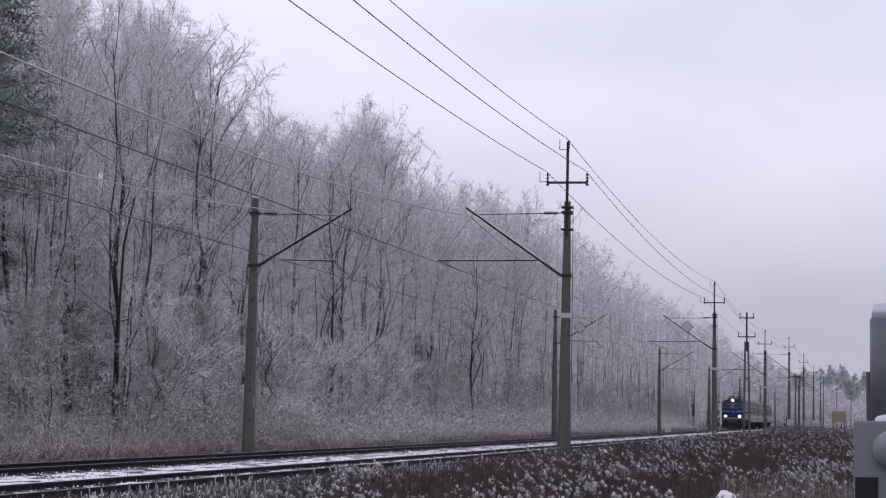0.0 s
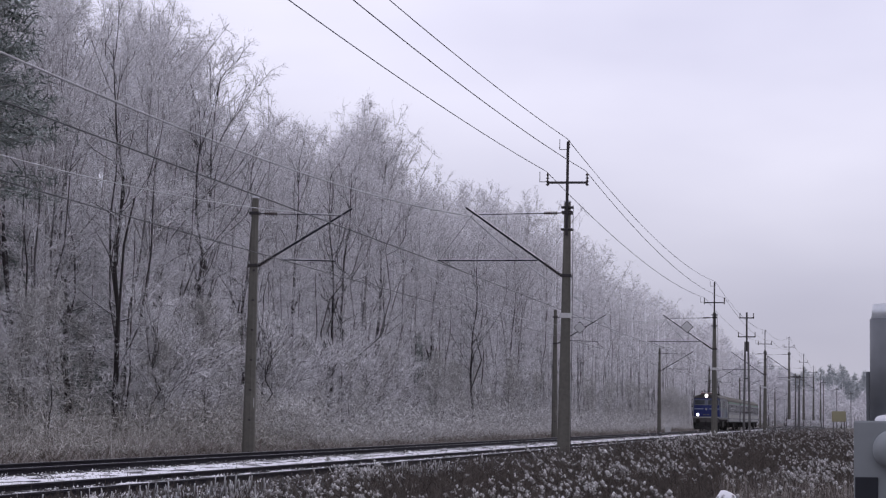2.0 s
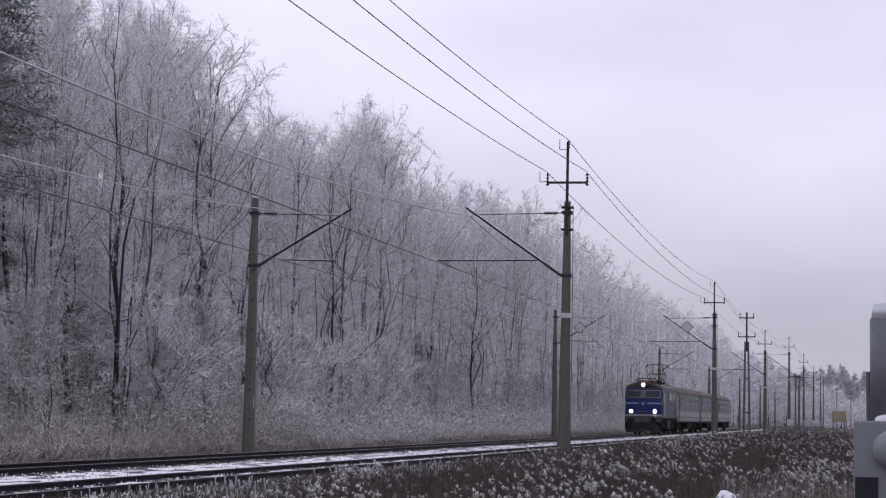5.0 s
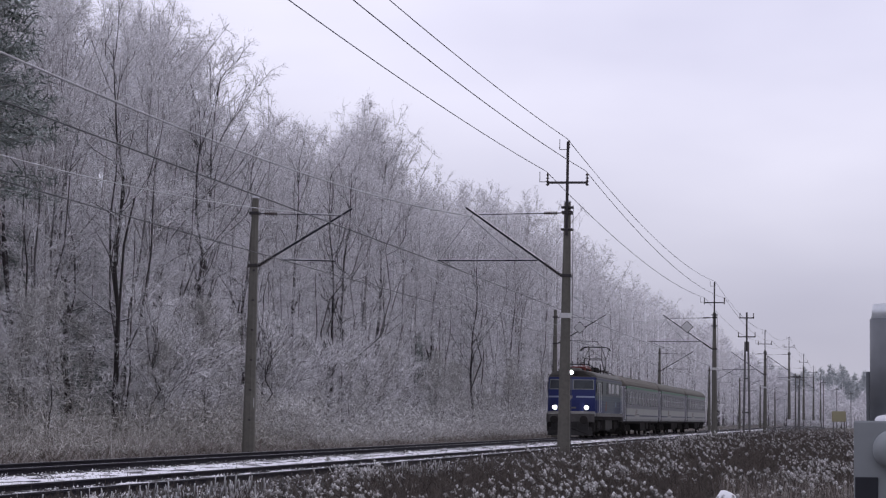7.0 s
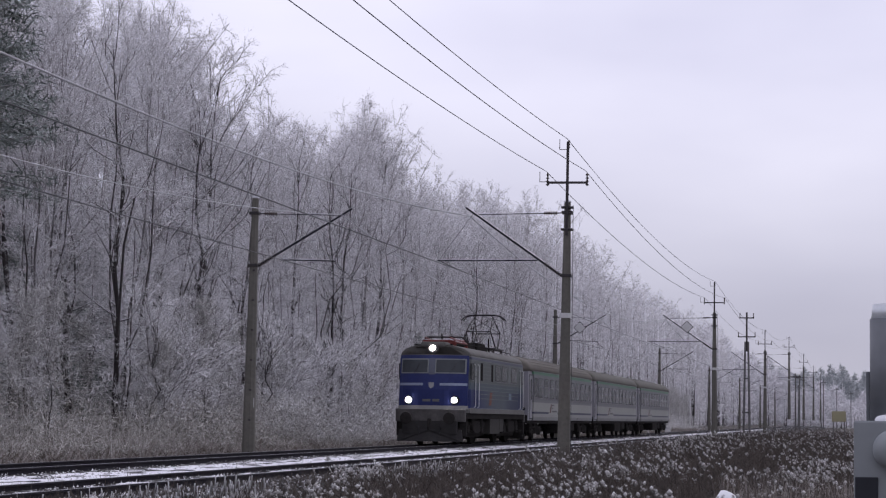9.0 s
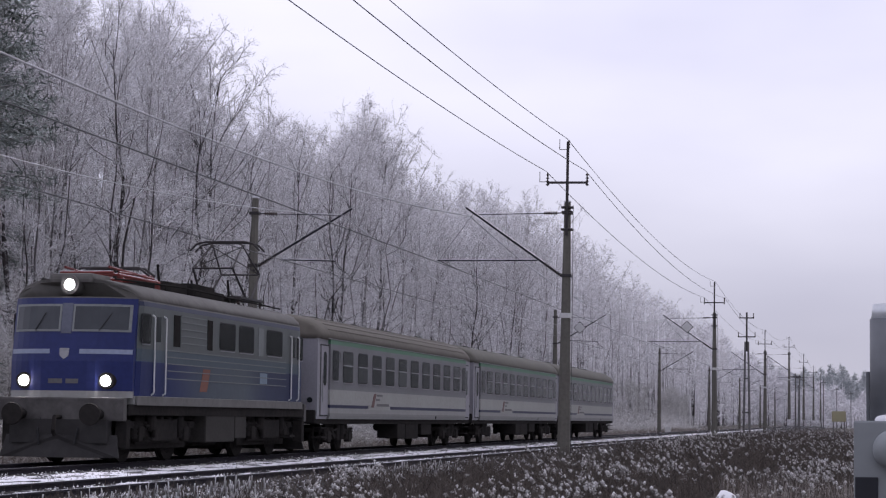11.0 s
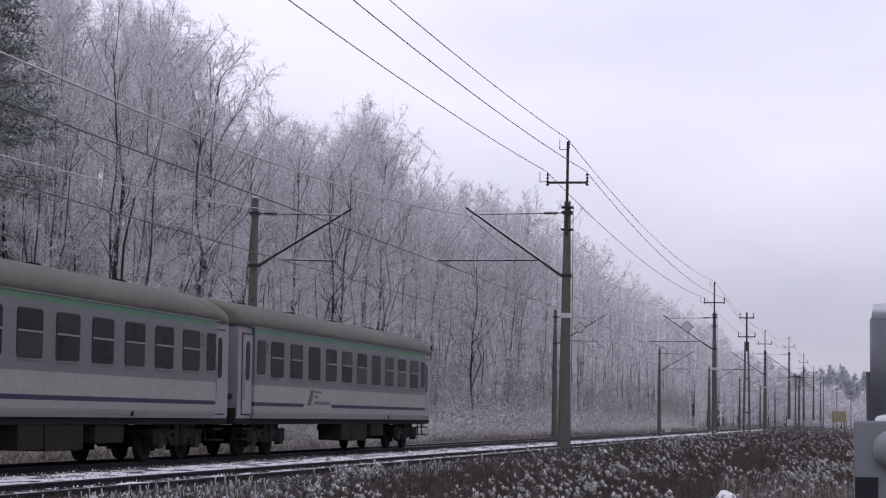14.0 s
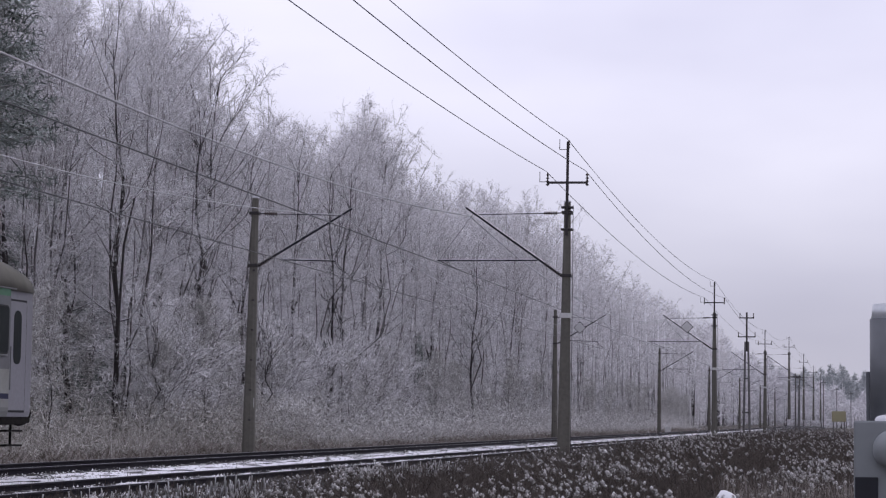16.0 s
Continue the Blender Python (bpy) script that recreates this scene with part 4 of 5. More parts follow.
def brush(name, label, count, xs, ys, tall, seed, mat, length, thick):
    """Undergrowth: frosted sprigs that fill the wood's lower storey."""
    rng = np.random.default_rng(seed)
    y = ys[0] + (ys[1] - ys[0]) * rng.random(count) ** 1.6
    x = -(xs[0] + (xs[1] - xs[0]) * rng.random(count))
    clump = np.array([noise.noise(Vector((a * 0.28, b * 0.22, seed))) for a, b in zip(x, y)])
    z = np.array([level(a, b) for a, b in zip(x, y)]) + tall * np.clip(0.75 + 1.6 * clump, 0.12, 2.4) * rng.random(count) ** 1.5
    p = np.column_stack([x, y, z])
    d = unit(np.column_stack([rng.normal(0, 0.8, (count, 2)), rng.uniform(-0.1, 1.3, count)]))
    v, t = sprigs(p, p + d * (length * rng.uniform(0.4, 1.4, count))[:, None], thick * rng.uniform(0.5, 1.5, count), rng)
    tagged(link_mesh(name, raw_mesh(name, v, tris=t, mat=mat), None), label, "undergrowth", kind="stuff")


brush("undergrowth", "tangled frosted undergrowth between the trees", 110000, (28.0, 60), (55, 330), 7.5, 41, TWIG_SHADED, 0.8, 0.016)
brush("edge_brush", "low brown brush dusted with frost at the edge of the wood", 60000, (22.0, 29.5), (42, 92), 1.5, 42, BANK_BRUSH, 0.38, 0.010)
brush("frosted_brush", "low brush white with frost along the edge of the wood", 90000, (22.5, 29.0), (84, 300), 1.7, 43, FROST_BRUSH, 0.42, 0.013)
far_trees("receding_wood", "frosted trees of the wood further along the line", [(-rng_far.uniform(28, 48), y, rng_far.uniform(15, 20.5)) for y in 190 + 300 * np.linspace(0, 1, 170) ** 1.2], 25, 750, 0.024, 1.0)
# unseen wood added on the camera's own side, dims reflections and side light
far_trees("unseen_dark_wood", "unseen dark pine wood added to dim reflections and side light", [(rng_far.uniform(16, 40), y, rng_far.uniform(14, 20)) for y in np.linspace(-150, 300, 280)], 23, 150, 0.10, 2.4, DARK_PINE)


# ---- weeds and grass ----
def weeds():
    rng = np.random.default_rng(9)
    spots = []
    for y0, y1, dens in ((11, 30, 26), (30, 55, 20), (55, 90, 11), (90, 150, 6), (150, 260, 2.0)):
        n = int((y1 - y0) * 9.6 * dens)
        y = rng.uniform(y0, y1, n)
        x = -rng.uniform(-0.9 if y0 > 20 else 0.2, 9.7, n)
        keep = (-x) < np.minimum(0.47 * y + 0.4, 10)
        spots.append(np.column_stack([x, y])[keep])
    s = np.concatenate(spots)
    z0 = np.array([level(x, y) for x, y in s])
    n = len(s)
    patch = np.array([noise.noise(Vector((x * 0.35, y * 0.16, 2.0))) for x, y in s])
    tall = (0.72 + 0.28 * patch + rng.normal(0, 0.10, n)) * np.interp(s[:, 1], [10, 18, 40, 66, 300], [0.55, 0.72, 0.86, 1.15, 1.25])
    tall *= np.interp(-s[:, 0], [-1, 1.5, 3, 10], [0.55, 0.75, 1.0, 0.98])
    foot = np.column_stack([s, z0])
    lean = rng.normal(0, 0.10, (n, 2)) * tall[:, None]
    top = foot + np.column_stack([lean, tall])
    chunks = [spikes(foot, top, 0.009)]
    i = np.repeat(np.arange(n), 3)
    u = rng.uniform(0.45, 0.95, len(i))[:, None]
    p = foot[i] * (1 - u) + top[i] * u
    e = p + np.column_stack([rng.normal(0, 0.10, (len(i), 2)), rng.uniform(0.05, 0.25, len(i))])
    chunks.append(spikes(p, e, 0.006))
    low = rng.integers(0, n, n)
    q0 = foot[low] + np.column_stack([rng.normal(0, 0.12, (n, 2)), np.zeros(n)])
    chunks.append(spikes(q0, q0 + np.column_stack([rng.normal(0, 0.2, (n, 2)), rng.uniform(0.15, 0.5, n)]), 0.012))
    v, t = joined(chunks)
    tagged(link_mesh("weed_stalks", raw_mesh("weed_stalks", v, tris=t, mat=WEED), None), "tangle of dead brown weed stalks along the track", "weeds", kind="stuff")
    tips = np.concatenate([top, e[rng.random(len(e)) < 0.55]])
    bare = np.array([noise.noise(Vector((x * 0.5, y * 0.22, 7.0))) for x, y, z in tips])
    tips = tips[(rng.random(len(tips)) < (0.03 + 0.70 * bare) * np.where((tips[:, 0] < -6.5) & (tips[:, 1] < 32), 0.25, 1.0))]
    tips = np.concatenate([tips, tips[rng.random(len(tips)) < 0.6] + [0.03, 0.0, -0.03], tips[rng.random(len(tips)) < 0.5] + [-0.025, 0.02, 0.025]])
    tips = tips + rng.normal(0, 0.012, tips.shape)
    # each head is a small lump, ragged with short frosted hairs
    k, hairs = len(tips), 6
    size = 0.020 + 0.036 * rng.random(k) ** 1.8
    octa = np.array([(1, 0, 0), (0, 1, 0), (-1, 0, 0), (0, -1, 0), (0, 0, 1.0), (0, 0, -1.2)])
    lump = (tips[:, None, :] + octa[None] * (size * 0.72)[:, None, None] * rng.uniform(0.65, 1.25, (k, 6, 1))).reshape(-1, 3)
    f = np.array([(0, 1, 4), (1, 2, 4), (2, 3, 4), (3, 0, 4), (1, 0, 5), (2, 1, 5), (3, 2, 5), (0, 3, 5)])
    i = np.repeat(np.arange(k), hairs)
    out = unit(rng.normal(0, 1.0, (len(i), 3)) + np.array([0, 0, -0.2]))
    p = tips[i] + out * (size[i] * 0.3)[:, None]
    v, t = joined([(lump, (6 * np.arange(k)[:, None, None] + f[None]).reshape(-1, 3)), sprigs(p, p + out * (size[i] * rng.uniform(0.7, 1.2, len(i)))[:, None], size[i] * 0.30, rng)])
    tagged(link_mesh("seed_heads", raw_mesh("seed_heads", v, tris=t, mat=WEED_HEAD), None), "frosted fluffy seed heads of dead weeds", "weeds", kind="stuff")


def grass():
    rng = np.random.default_rng(10)
    n = 34000
    y = 36 + 250 * rng.random(n) ** 1.7
    x = -rng.uniform(20.2, 28.0, n)
    z = np.array([level(a, b) for a, b in zip(x, y)])
    tall = rng.uniform(0.15, 0.55, n) * np.interp(-x, [20.2, 22, 28], [0.4, 0.9, 1.25])
    p = np.column_stack([x, y, z])
    e = p + np.column_stack([rng.normal(0, 0.22, (n, 2)), tall])
    v, t = spikes(p, e, rng.uniform(0.008, 0.022, n))
    tagged(link_mesh("bank_grass", raw_mesh("bank_grass", v, tris=t, mat=STRAW), None), "dry straw grass dusted with frost on the bank", "grass", kind="stuff")
    n = 9000
    y = 20 + 60 * rng.random(n)
    x = -rng.uniform(9.4, 11.2, n)
    p = np.column_stack([x, y, np.interp(-x, [9.4, 10.6, 11.3], [-0.75, -0.32, -0.29])])
    e = p + np.column_stack([rng.normal(0, 0.06, (n, 2)), rng.uniform(0.06, 0.30, n)])
    v, t = spikes(p, e, rng.uniform(0.006, 0.014, n))
    tagged(link_mesh("verge_grass", raw_mesh("verge_grass", v, tris=t, mat=WEED), None), "short dead brown grass on the track shoulder", "grass", kind="stuff")
    n = 2600
    y = rng.uniform(15, 42, n)
    x = -rng.uniform(0.0, 0.075, n) * y + 0.25
    p = np.column_stack([x, y, [level(a, b) for a, b in zip(x, y)]])
    e = p + np.column_stack([rng.normal(0, 0.12, (n, 2)), rng.uniform(0.35, 0.80, n)])
    v, t = spikes(p, e, rng.uniform(0.005, 0.011, n))
    tagged(link_mesh("pale_grass", raw_mesh("pale_grass", v, tris=t, mat=STRAW), None), "pale dry grass dusted with frost beside the cabinet", "grass", kind="stuff")
    n = 5000
    y = 22 + 90 * rng.random(n) ** 1.4
    x = -np.where(rng.random(n) < 0.5, rng.normal(13.45, 0.12, n), rng.normal(11.4, 0.35, n))
    p = np.column_stack([x, y, np.full(n, -0.19)])
    e = p + np.column_stack([rng.normal(0, 0.04, (n, 2)), rng.uniform(0.04, 0.20, n)])
    v, t = spikes(p, e, rng.uniform(0.004, 0.009, n))
    tagged(link_mesh("track_weeds", raw_mesh("track_weeds", v, tris=t, mat=WEED), None), "thin dead stalks growing through the ballast", "weeds", kind="stuff")


def frosted_stalks():
    """Stiff pale stalks on the shoulder before the near rail, in patches."""
    rng = np.random.default_rng(15)
    n = 1500
    y = rng.uniform(24, 62, n)
    x = -rng.uniform(9.7, 10.9, n)
    keep = np.array([noise.noise(Vector((a * 0.9, b * 0.35, 4.0))) for a, b in zip(x, y)]) > 0.14
    x, y = x[keep], y[keep]
    n = len(x)
    p = np.column_stack([x, y, np.interp(-x, [9.4, 10.6, 11.3], [-0.75, -0.32, -0.29])])
    e = p + np.column_stack([rng.normal(0, 0.03, (n, 2)), rng.uniform(0.12, 0.36, n)])
    v, t = spikes(e, p, rng.uniform(0.007, 0.016, n))
    tagged(link_mesh("frosted_stalks", raw_mesh("frosted_stalks", v, tris=t, mat=TWIG), None), "stiff pale frosted stalks on the track shoulder", "grass", kind="stuff")


def stones():
    rng = np.random.default_rng(12)
    n = 26000
    y = 20 + 130 * rng.random(n) ** 1.7
    x = -rng.uniform(10.3, 19.2, n)
    x = np.where((rng.random(n) < 0.35) & (-x > 13.6) & (-x < 15.9), -rng.uniform(10.3, 13.6, n), x)
    z = np.interp(-x, [10.3, 10.6, 11.2, 13.9, 14.6, 15.4, 18.3, 18.9, 20.0], [-0.38, -0.26, -0.195, -0.175, -0.14, -0.115, -0.12, -0.16, -0.8])
    p = np.column_stack([x, y, z + 0.005])
    r = (0.012 + 0.030 * rng.random(n) ** 2)[:, None]
    shape = np.array([(1, 0.2, -0.5), (-0.2, 1, -0.4), (-1, -0.1, -0.5), (0.1, -1, -0.3), (0.1, 0.1, 1.0)])
    v = p[:, None, :] + shape[None] * r[:, :, None] * rng.uniform(0.6, 1.3, (n, 5, 1))
    f = np.array([(0, 1, 4), (1, 2, 4), (2, 3, 4), (3, 0, 4)])
    t = (5 * np.arange(n)[:, None, None] + f[None]).reshape(-1, 3)
    tagged(link_mesh("ballast_stones", raw_mesh("ballast_stones", v.reshape(-1, 3), tris=t, mat=STONES), None), "loose dark ballast stones dusted with snow", "stones", kind="stuff")


weeds()
grass()
frosted_stalks()
stones()


# ---- the train ----
def wheelset(name, parent, y, r, mat):
    bm = bmesh.new()
    for s in (-1, 1):
        rod(bm, (s * 0.68, 0, 0), (s * 0.715, 0, 0), r + 0.028, r + 0.028, 28)
        rod(bm, (s * 0.715, 0, 0), (s * 0.815, 0, 0), r, r - 0.004, 28)
        rod(bm, (s * 0.80, 0, 0), (s * 0.83, 0, 0), r * 0.75, r * 0.7, 20)
        rod(bm, (s * 0.82, 0, 0), (s * 0.90, 0, 0), 0.12, 0.10, 12)
        for k in range(4):
            w = k * math.pi / 2
            rod(bm, (s * 0.835, math.cos(w) * r * 0.5, math.sin(w) * r * 0.5), (s * 0.845, math.cos(w) * r * 0.5, math.sin(w) * r * 0.5), 0.05, n=8)
    rod(bm, (-0.85, 0, 0), (0.85, 0, 0), 0.085, n=12)
    ob = part(name, bm, mat, parent)
    ob.location = (0, y, r)
    return ob


ROLLING = []


def bogie(parent, y, half_base, r, frame_z, x_out, heavy=False):
    """A two-axle bogie; its axles stand at +-half_base."""
    hub = link_mesh("bogie", bogie_mesh(half_base, r, frame_z, x_out, heavy), UNDER, parent, "sooty two-axle bogie")
    hub.location = (0, y, 0)
    for d in (-half_base, half_base):
        ROLLING.append((wheelset("wheelset", hub, d, r, UNDER), d, r))
    return hub


def bogie_mesh(half_base, r, fz, xo, heavy):
    bm = bmesh.new()
    reach = half_base + (0.75 if heavy else 0.45)
    for s in (-1, 1):
        prof = [(-reach, fz), (-reach, fz + 0.14), (-half_base * 0.5, fz + 0.14), (-half_base * 0.35, fz - 0.05), (half_base * 0.35, fz - 0.05), (half_base * 0.5, fz + 0.14), (reach, fz + 0.14), (reach, fz),
                (half_base * 0.55, fz - 0.06), (half_base * 0.32, fz - 0.24), (-half_base * 0.32, fz - 0.24), (-half_base * 0.55, fz - 0.06)]
        a = [bm.verts.new((s * (xo - 0.10), yy, z)) for yy, z in prof]
        b = [bm.verts.new((s * xo, yy, z)) for yy, z in prof]
        for i in range(len(prof)):
            j = (i + 1) % len(prof)
            bm.faces.new((a[i], a[j], b[j], b[i]))
        bm.faces.new(a)
        bm.faces.new(b)
        for d in (-half_base, half_base):
            box(bm, s * (xo - 0.12), s * (xo + 0.06), d - 0.17, d + 0.17, r - 0.16, r + 0.18, 0.03)
            for e in (-0.3, 0.3):
                rod(bm, (s * (xo - 0.05), d + e, r - 0.08), (s * (xo - 0.05), d + e, fz + 0.05), 0.085, n=10)
                for k in range(4):
                    z = r - 0.04 + k * 0.09
                    rod(bm, (s * (xo - 0.05), d + e, z), (s * (xo - 0.05), d + e, z + 0.04), 0.105, n=10)
            box(bm, s * 0.62, s * 0.86, d + (r + 0.04 if d < 0 else -r - 0.12), d + (r + 0.12 if d < 0 else -r - 0.04), r - 0.22, r + 0.14, 0.01)
        box(bm, s * (xo - 0.16), s * (xo - 0.06), -half_base - 0.1, half_base + 0.1, fz - (0.36 if heavy else 0.22), fz + 0.26, 0.04)
        box(bm, s * 0.92, s * 1.02, -reach + 0.1, reach - 0.1, 0.30 if heavy else 0.38, fz + 0.18, 0.03)
        if heavy:
            box(bm, s * (xo - 0.02), s * (xo + 0.10), -0.75, 0.75, fz - 0.30, fz + 0.20, 0.05)
            for e in (-1.0, 1.0):
                rod(bm, (s * (xo + 0.04), e * half_base * 0.62, fz - 0.05), (s * (xo + 0.04), e * half_base * 0.62, fz + 0.42), 0.13, n=12)
        rod(bm, (s * (xo - 0.02), -0.25, fz - 0.22), (s * (xo - 0.02), -0.25, fz + 0.25), 0.12, n=12)
        rod(bm, (s * (xo - 0.02), 0.25, fz - 0.22), (s * (xo - 0.02), 0.25, fz + 0.25), 0.12, n=12)
        rod(bm, (s * (xo + 0.04), -half_base + 0.2, fz + 0.02), (s * (xo + 0.04), -0.4, fz + 0.1), 0.035, n=8)
    box(bm, -xo + 0.05, xo - 0.05, -0.3, 0.3, fz - 0.10, fz + 0.22, 0.03)
    box(bm, -0.58, 0.58, -half_base * 0.55, half_base * 0.55, fz - 0.28, fz + 0.10, 0.04)
    for y in (-reach, reach):
        box(bm, -xo + 0.08, xo - 0.08, y - 0.06, y + 0.06, fz, fz + 0.14, 0.02)
    mesh = bpy.data.meshes.new("bogie")
    bmesh.ops.recalc_face_normals(bm, faces=bm.faces)
    bm.to_mesh(mesh)
    bm.free()
    return mesh


def buffers(parent, y, way, mat=UNDER):
    """A pair of buffers that stick out along way (-1 or 1) from y."""
    for x in (-0.875, 0.875):
        bm = bmesh.new()
        rod(bm, (x, y, 1.06), (x, y + way * 0.36, 1.06), 0.115, 0.10, 14)
        rod(bm, (x, y + way * 0.34, 1.06), (x, y + way * 0.58, 1.06), 0.075, n=14)
        rod(bm, (x, y + way * 0.56, 1.06), (x, y + way * 0.60, 1.06), 0.24, 0.23, 20)
        part("buffer", bm, mat, parent, "round steel buffer")
    bm = bmesh.new()
    path_rod(bm, [(0, y, 1.0), (0, y + way * 0.35, 1.0), (0, y + way * 0.42, 0.72), (0, y + way * 0.34, 0.62)], 0.045, 8)
    part("coupling", bm, mat, parent, "hanging screw coupling")
    for x in (-0.45, 0.45):
        part("hose", path_rod(bmesh.new(), [(x, y, 0.98), (x, y + way * 0.18, 0.7), (x * 0.9, y + way * 0.2, 0.42)], 0.025, 6), RUBBER, parent, "black rubber brake hose")


def side_window(parent, y0, y1, z0, z1, x, split, rail=FRAME_GREY, glass=GLASS):
    """A window of a coach side at x (its sign says which side)."""
    s = 1 if x > 0 else -1
    def plate(a, b, c, d, r_low, r_top, out):
        pts = []
        for cy, cz, r, start in ((b - r_low, c + r_low, r_low, -90), (b - r_top, d - r_top, r_top, 0), (a + r_top, d - r_top, r_top, 90), (a + r_low, c + r_low, r_low, 180)):
            pts += [(cy + r * math.cos(radians(start + q)), cz + r * math.sin(radians(start + q))) for q in (0, 30, 60, 90)]
        return loft(bmesh.new(), [[(x - 0.01 * s, y, z) for y, z in pts], [(x + out * s, y, z) for y, z in pts]])
    w = 0.028
    win = part("window", plate(y0, y1, z0, z1, 0.10, 0.10, 0.010), RUBBER, parent, "dark rubber-framed window")
    mid = z0 + (z1 - z0) * 0.54
    if split:
        part("pane", plate(y0 + w, y1 - w, z0 + w, mid - 0.018, 0.08, 0.005, 0.013), GLASS, win)
        part("pane", plate(y0 + w, y1 - w, mid + 0.018, z1 - w, 0.005, 0.08, 0.017), GLASS, win)
        part("sash_rail", box(bmesh.new(), x - 0.01 * s, x + 0.026 * s, y0 + w, y1 - w, mid - 0.018, mid + 0.018), rail, win, "pale alloy sash rail")
    else:
        part("pane", plate(y0 + w, y1 - w, z0 + w, z1 - w, 0.08, 0.08, 0.013), glass, win)
    part("sill", box(bmesh.new(), x - 0.01 * s, x + 0.022 * s, y0 + 0.06, y1 - 0.06, z0 - 0.03, z0 - 0.008), rail, win)
    return win


def rounded(x, s, a, b, c, d, r, out):
    """A plate on a side wall, with round corners."""
    pts = []
    for cy, cz, turn in ((b - r, c + r, -90), (b - r, d - r, 0), (a + r, d - r, 90), (a + r, c + r, 180)):
        pts += [(cy + r * math.cos(radians(turn + q)), cz + r * math.sin(radians(turn + q))) for q in (0, 30, 60, 90)]
    return loft(bmesh.new(), [[(x - 0.01 * s, y, z) for y, z in pts], [(x + out * s, y, z) for y, z in pts]])


def coach(label, plain_windows, ribbed):
    """A passenger coach, 24.5 m over buffers; its near face is +x, its leading end y = 0."""
    thing = empty("passenger_coach", label, "railway coach", "coaches of the train")
    hw, e0, e1 = 1.41, 0.42, 24.08
    prof = [(-hw + 0.03, 1.00), (hw - 0.03, 1.00), (hw, 1.10), (hw, 3.0), (hw - 0.01, 3.37), (-hw + 0.01, 3.37), (-hw, 3.0), (-hw, 1.10)]
    bm = bmesh.new()
    ends = [(x * 0.945, z) for x, z in prof]
    part("body", loft(bm, [[(x, y, z) for x, z in prof] for y in (1.62, 22.88)]), COACH_SIDE, thing, "grey over white body with blue stripe and green cornice line")
    for a, b in ((e0, 1.62), (22.88, e1)):
        part("vestibule", loft(bmesh.new(), [[(x, y, z) for x, z in ends] for y in (a, b)]), DOOR_GREY, thing, "recessed lavender-grey vestibule end")
    arc = [(hw * math.cos(a) * 1.0, 3.36 + 0.74 * math.sin(a) ** 0.85) for a in np.linspace(0.0, math.pi, 19)]
    arc = [(x, z) for x, z in arc] + [(-hw + 0.1, 3.34), (hw - 0.1, 3.34)]

    def squeeze(k, dz):
        return [(x * k, 3.34 + (z - 3.34) * dz) for x, z in arc]
    roof = loft(bmesh.new(), [[(x, y, z) for x, z in p] for y, p in ((e0 - 0.02, squeeze(0.95, 0.80)), (0.9, squeeze(0.985, 0.95)), (1.5, squeeze(1.0, 1.0)), (23.0, squeeze(1.0, 1.0)), (23.6, squeeze(0.985, 0.95)), (e1 + 0.02, squeeze(0.95, 0.80)))])
    roof = part("roof", roof, COACH_ROOF if ribbed else COACH_ROOF_GREY, thing, "dirty arched roof", True)
    part("cornice", box(bmesh.new(), hw - 0.03, hw + 0.012, 1.3, 23.1, 3.362, 3.385), FRAME_GREY, roof, "thin pale gutter strip")
    if ribbed:
        for a in (0.35, 0.6, 0.85, 1.15, 1.5):
            x, z = hw * math.cos(a), 3.36 + 0.74 * math.sin(a) ** 0.85
            part("rib", rod(bmesh.new(), (x, 1.6, z), (x, 22.9, z), 0.016, n=6), COACH_ROOF, roof, "long roof bead")
    for y in (4.5, 9.5, 14.5, 19.5):
        part("vent", box(bmesh.new(), -0.2, 0.2, y - 0.25, y + 0.25, 4.06, 4.16, 0.03), UNDER, roof)
    for s in (1, -1):
        x = s * hw
        side_window(thing, 1.85, 2.58, 2.15, 3.05, x, False)
        for k in range(10):
            side_window(thing, 3.10 + 1.915 * k, 4.35 + 1.915 * k, 2.11, 3.06, x, k not in plain_windows)
        side_window(thing, 22.12, 22.80, 2.15, 3.05, x, False)
        for a, b in ((0.76, 1.58), (22.92, 23.74)):
            dx = s * hw * 0.945
            door = part("door", box(bmesh.new(), dx - 0.02 * s, dx + 0.025 * s, a, b, 1.12, 3.15, 0.008), DOOR_GREY, thing, "narrow grey folding door")
            part("jamb", box(bmesh.new(), dx - 0.02 * s, dx + 0.012 * s, a - 0.04, b + 0.04, 1.08, 3.19, 0.004), RUBBER, door, "dark gap round the door")
            part("pane", rounded(dx + 0.02 * s, s, a + 0.24, b - 0.24, 1.98, 2.98, 0.14, 0.012), GLASS, door, "tall rounded door window")
            part("handle", rod(bmesh.new(), (dx + 0.06 * s, a + 0.05, 1.5), (dx + 0.06 * s, a + 0.05, 2.3), 0.014), FRAME_GREY, door)
            step = bmesh.new()
            for z in (0.45, 0.72):
                box(step, s * 1.05, s * 1.36, a + 0.05, b - 0.05, z, z + 0.035)
            for yy in (a + 0.06, b - 0.08):
                box(step, s * 1.10, s * 1.14, yy, yy + 0.03, 0.45, 1.02)
            part("steps", step, UNDER, thing)
        # emblem and lettering
        mark = bmesh.new()
        v = [(x + 0.004 * s, y, z) for y, z in ((6.85, 1.38), (7.20, 1.38), (7.55, 1.82), (7.20, 1.82))]
        w = [(x - 0.01 * s, b, c) for a, b, c in v]
        loft(mark, [v, w])
        part("emblem", mark, DARK_RED, thing, "faded red slanting emblem")
        bars = bmesh.new()
        box(bars, x - 0.01 * s, x + 0.004 * s, 7.60, 8.40, 1.74, 1.80)
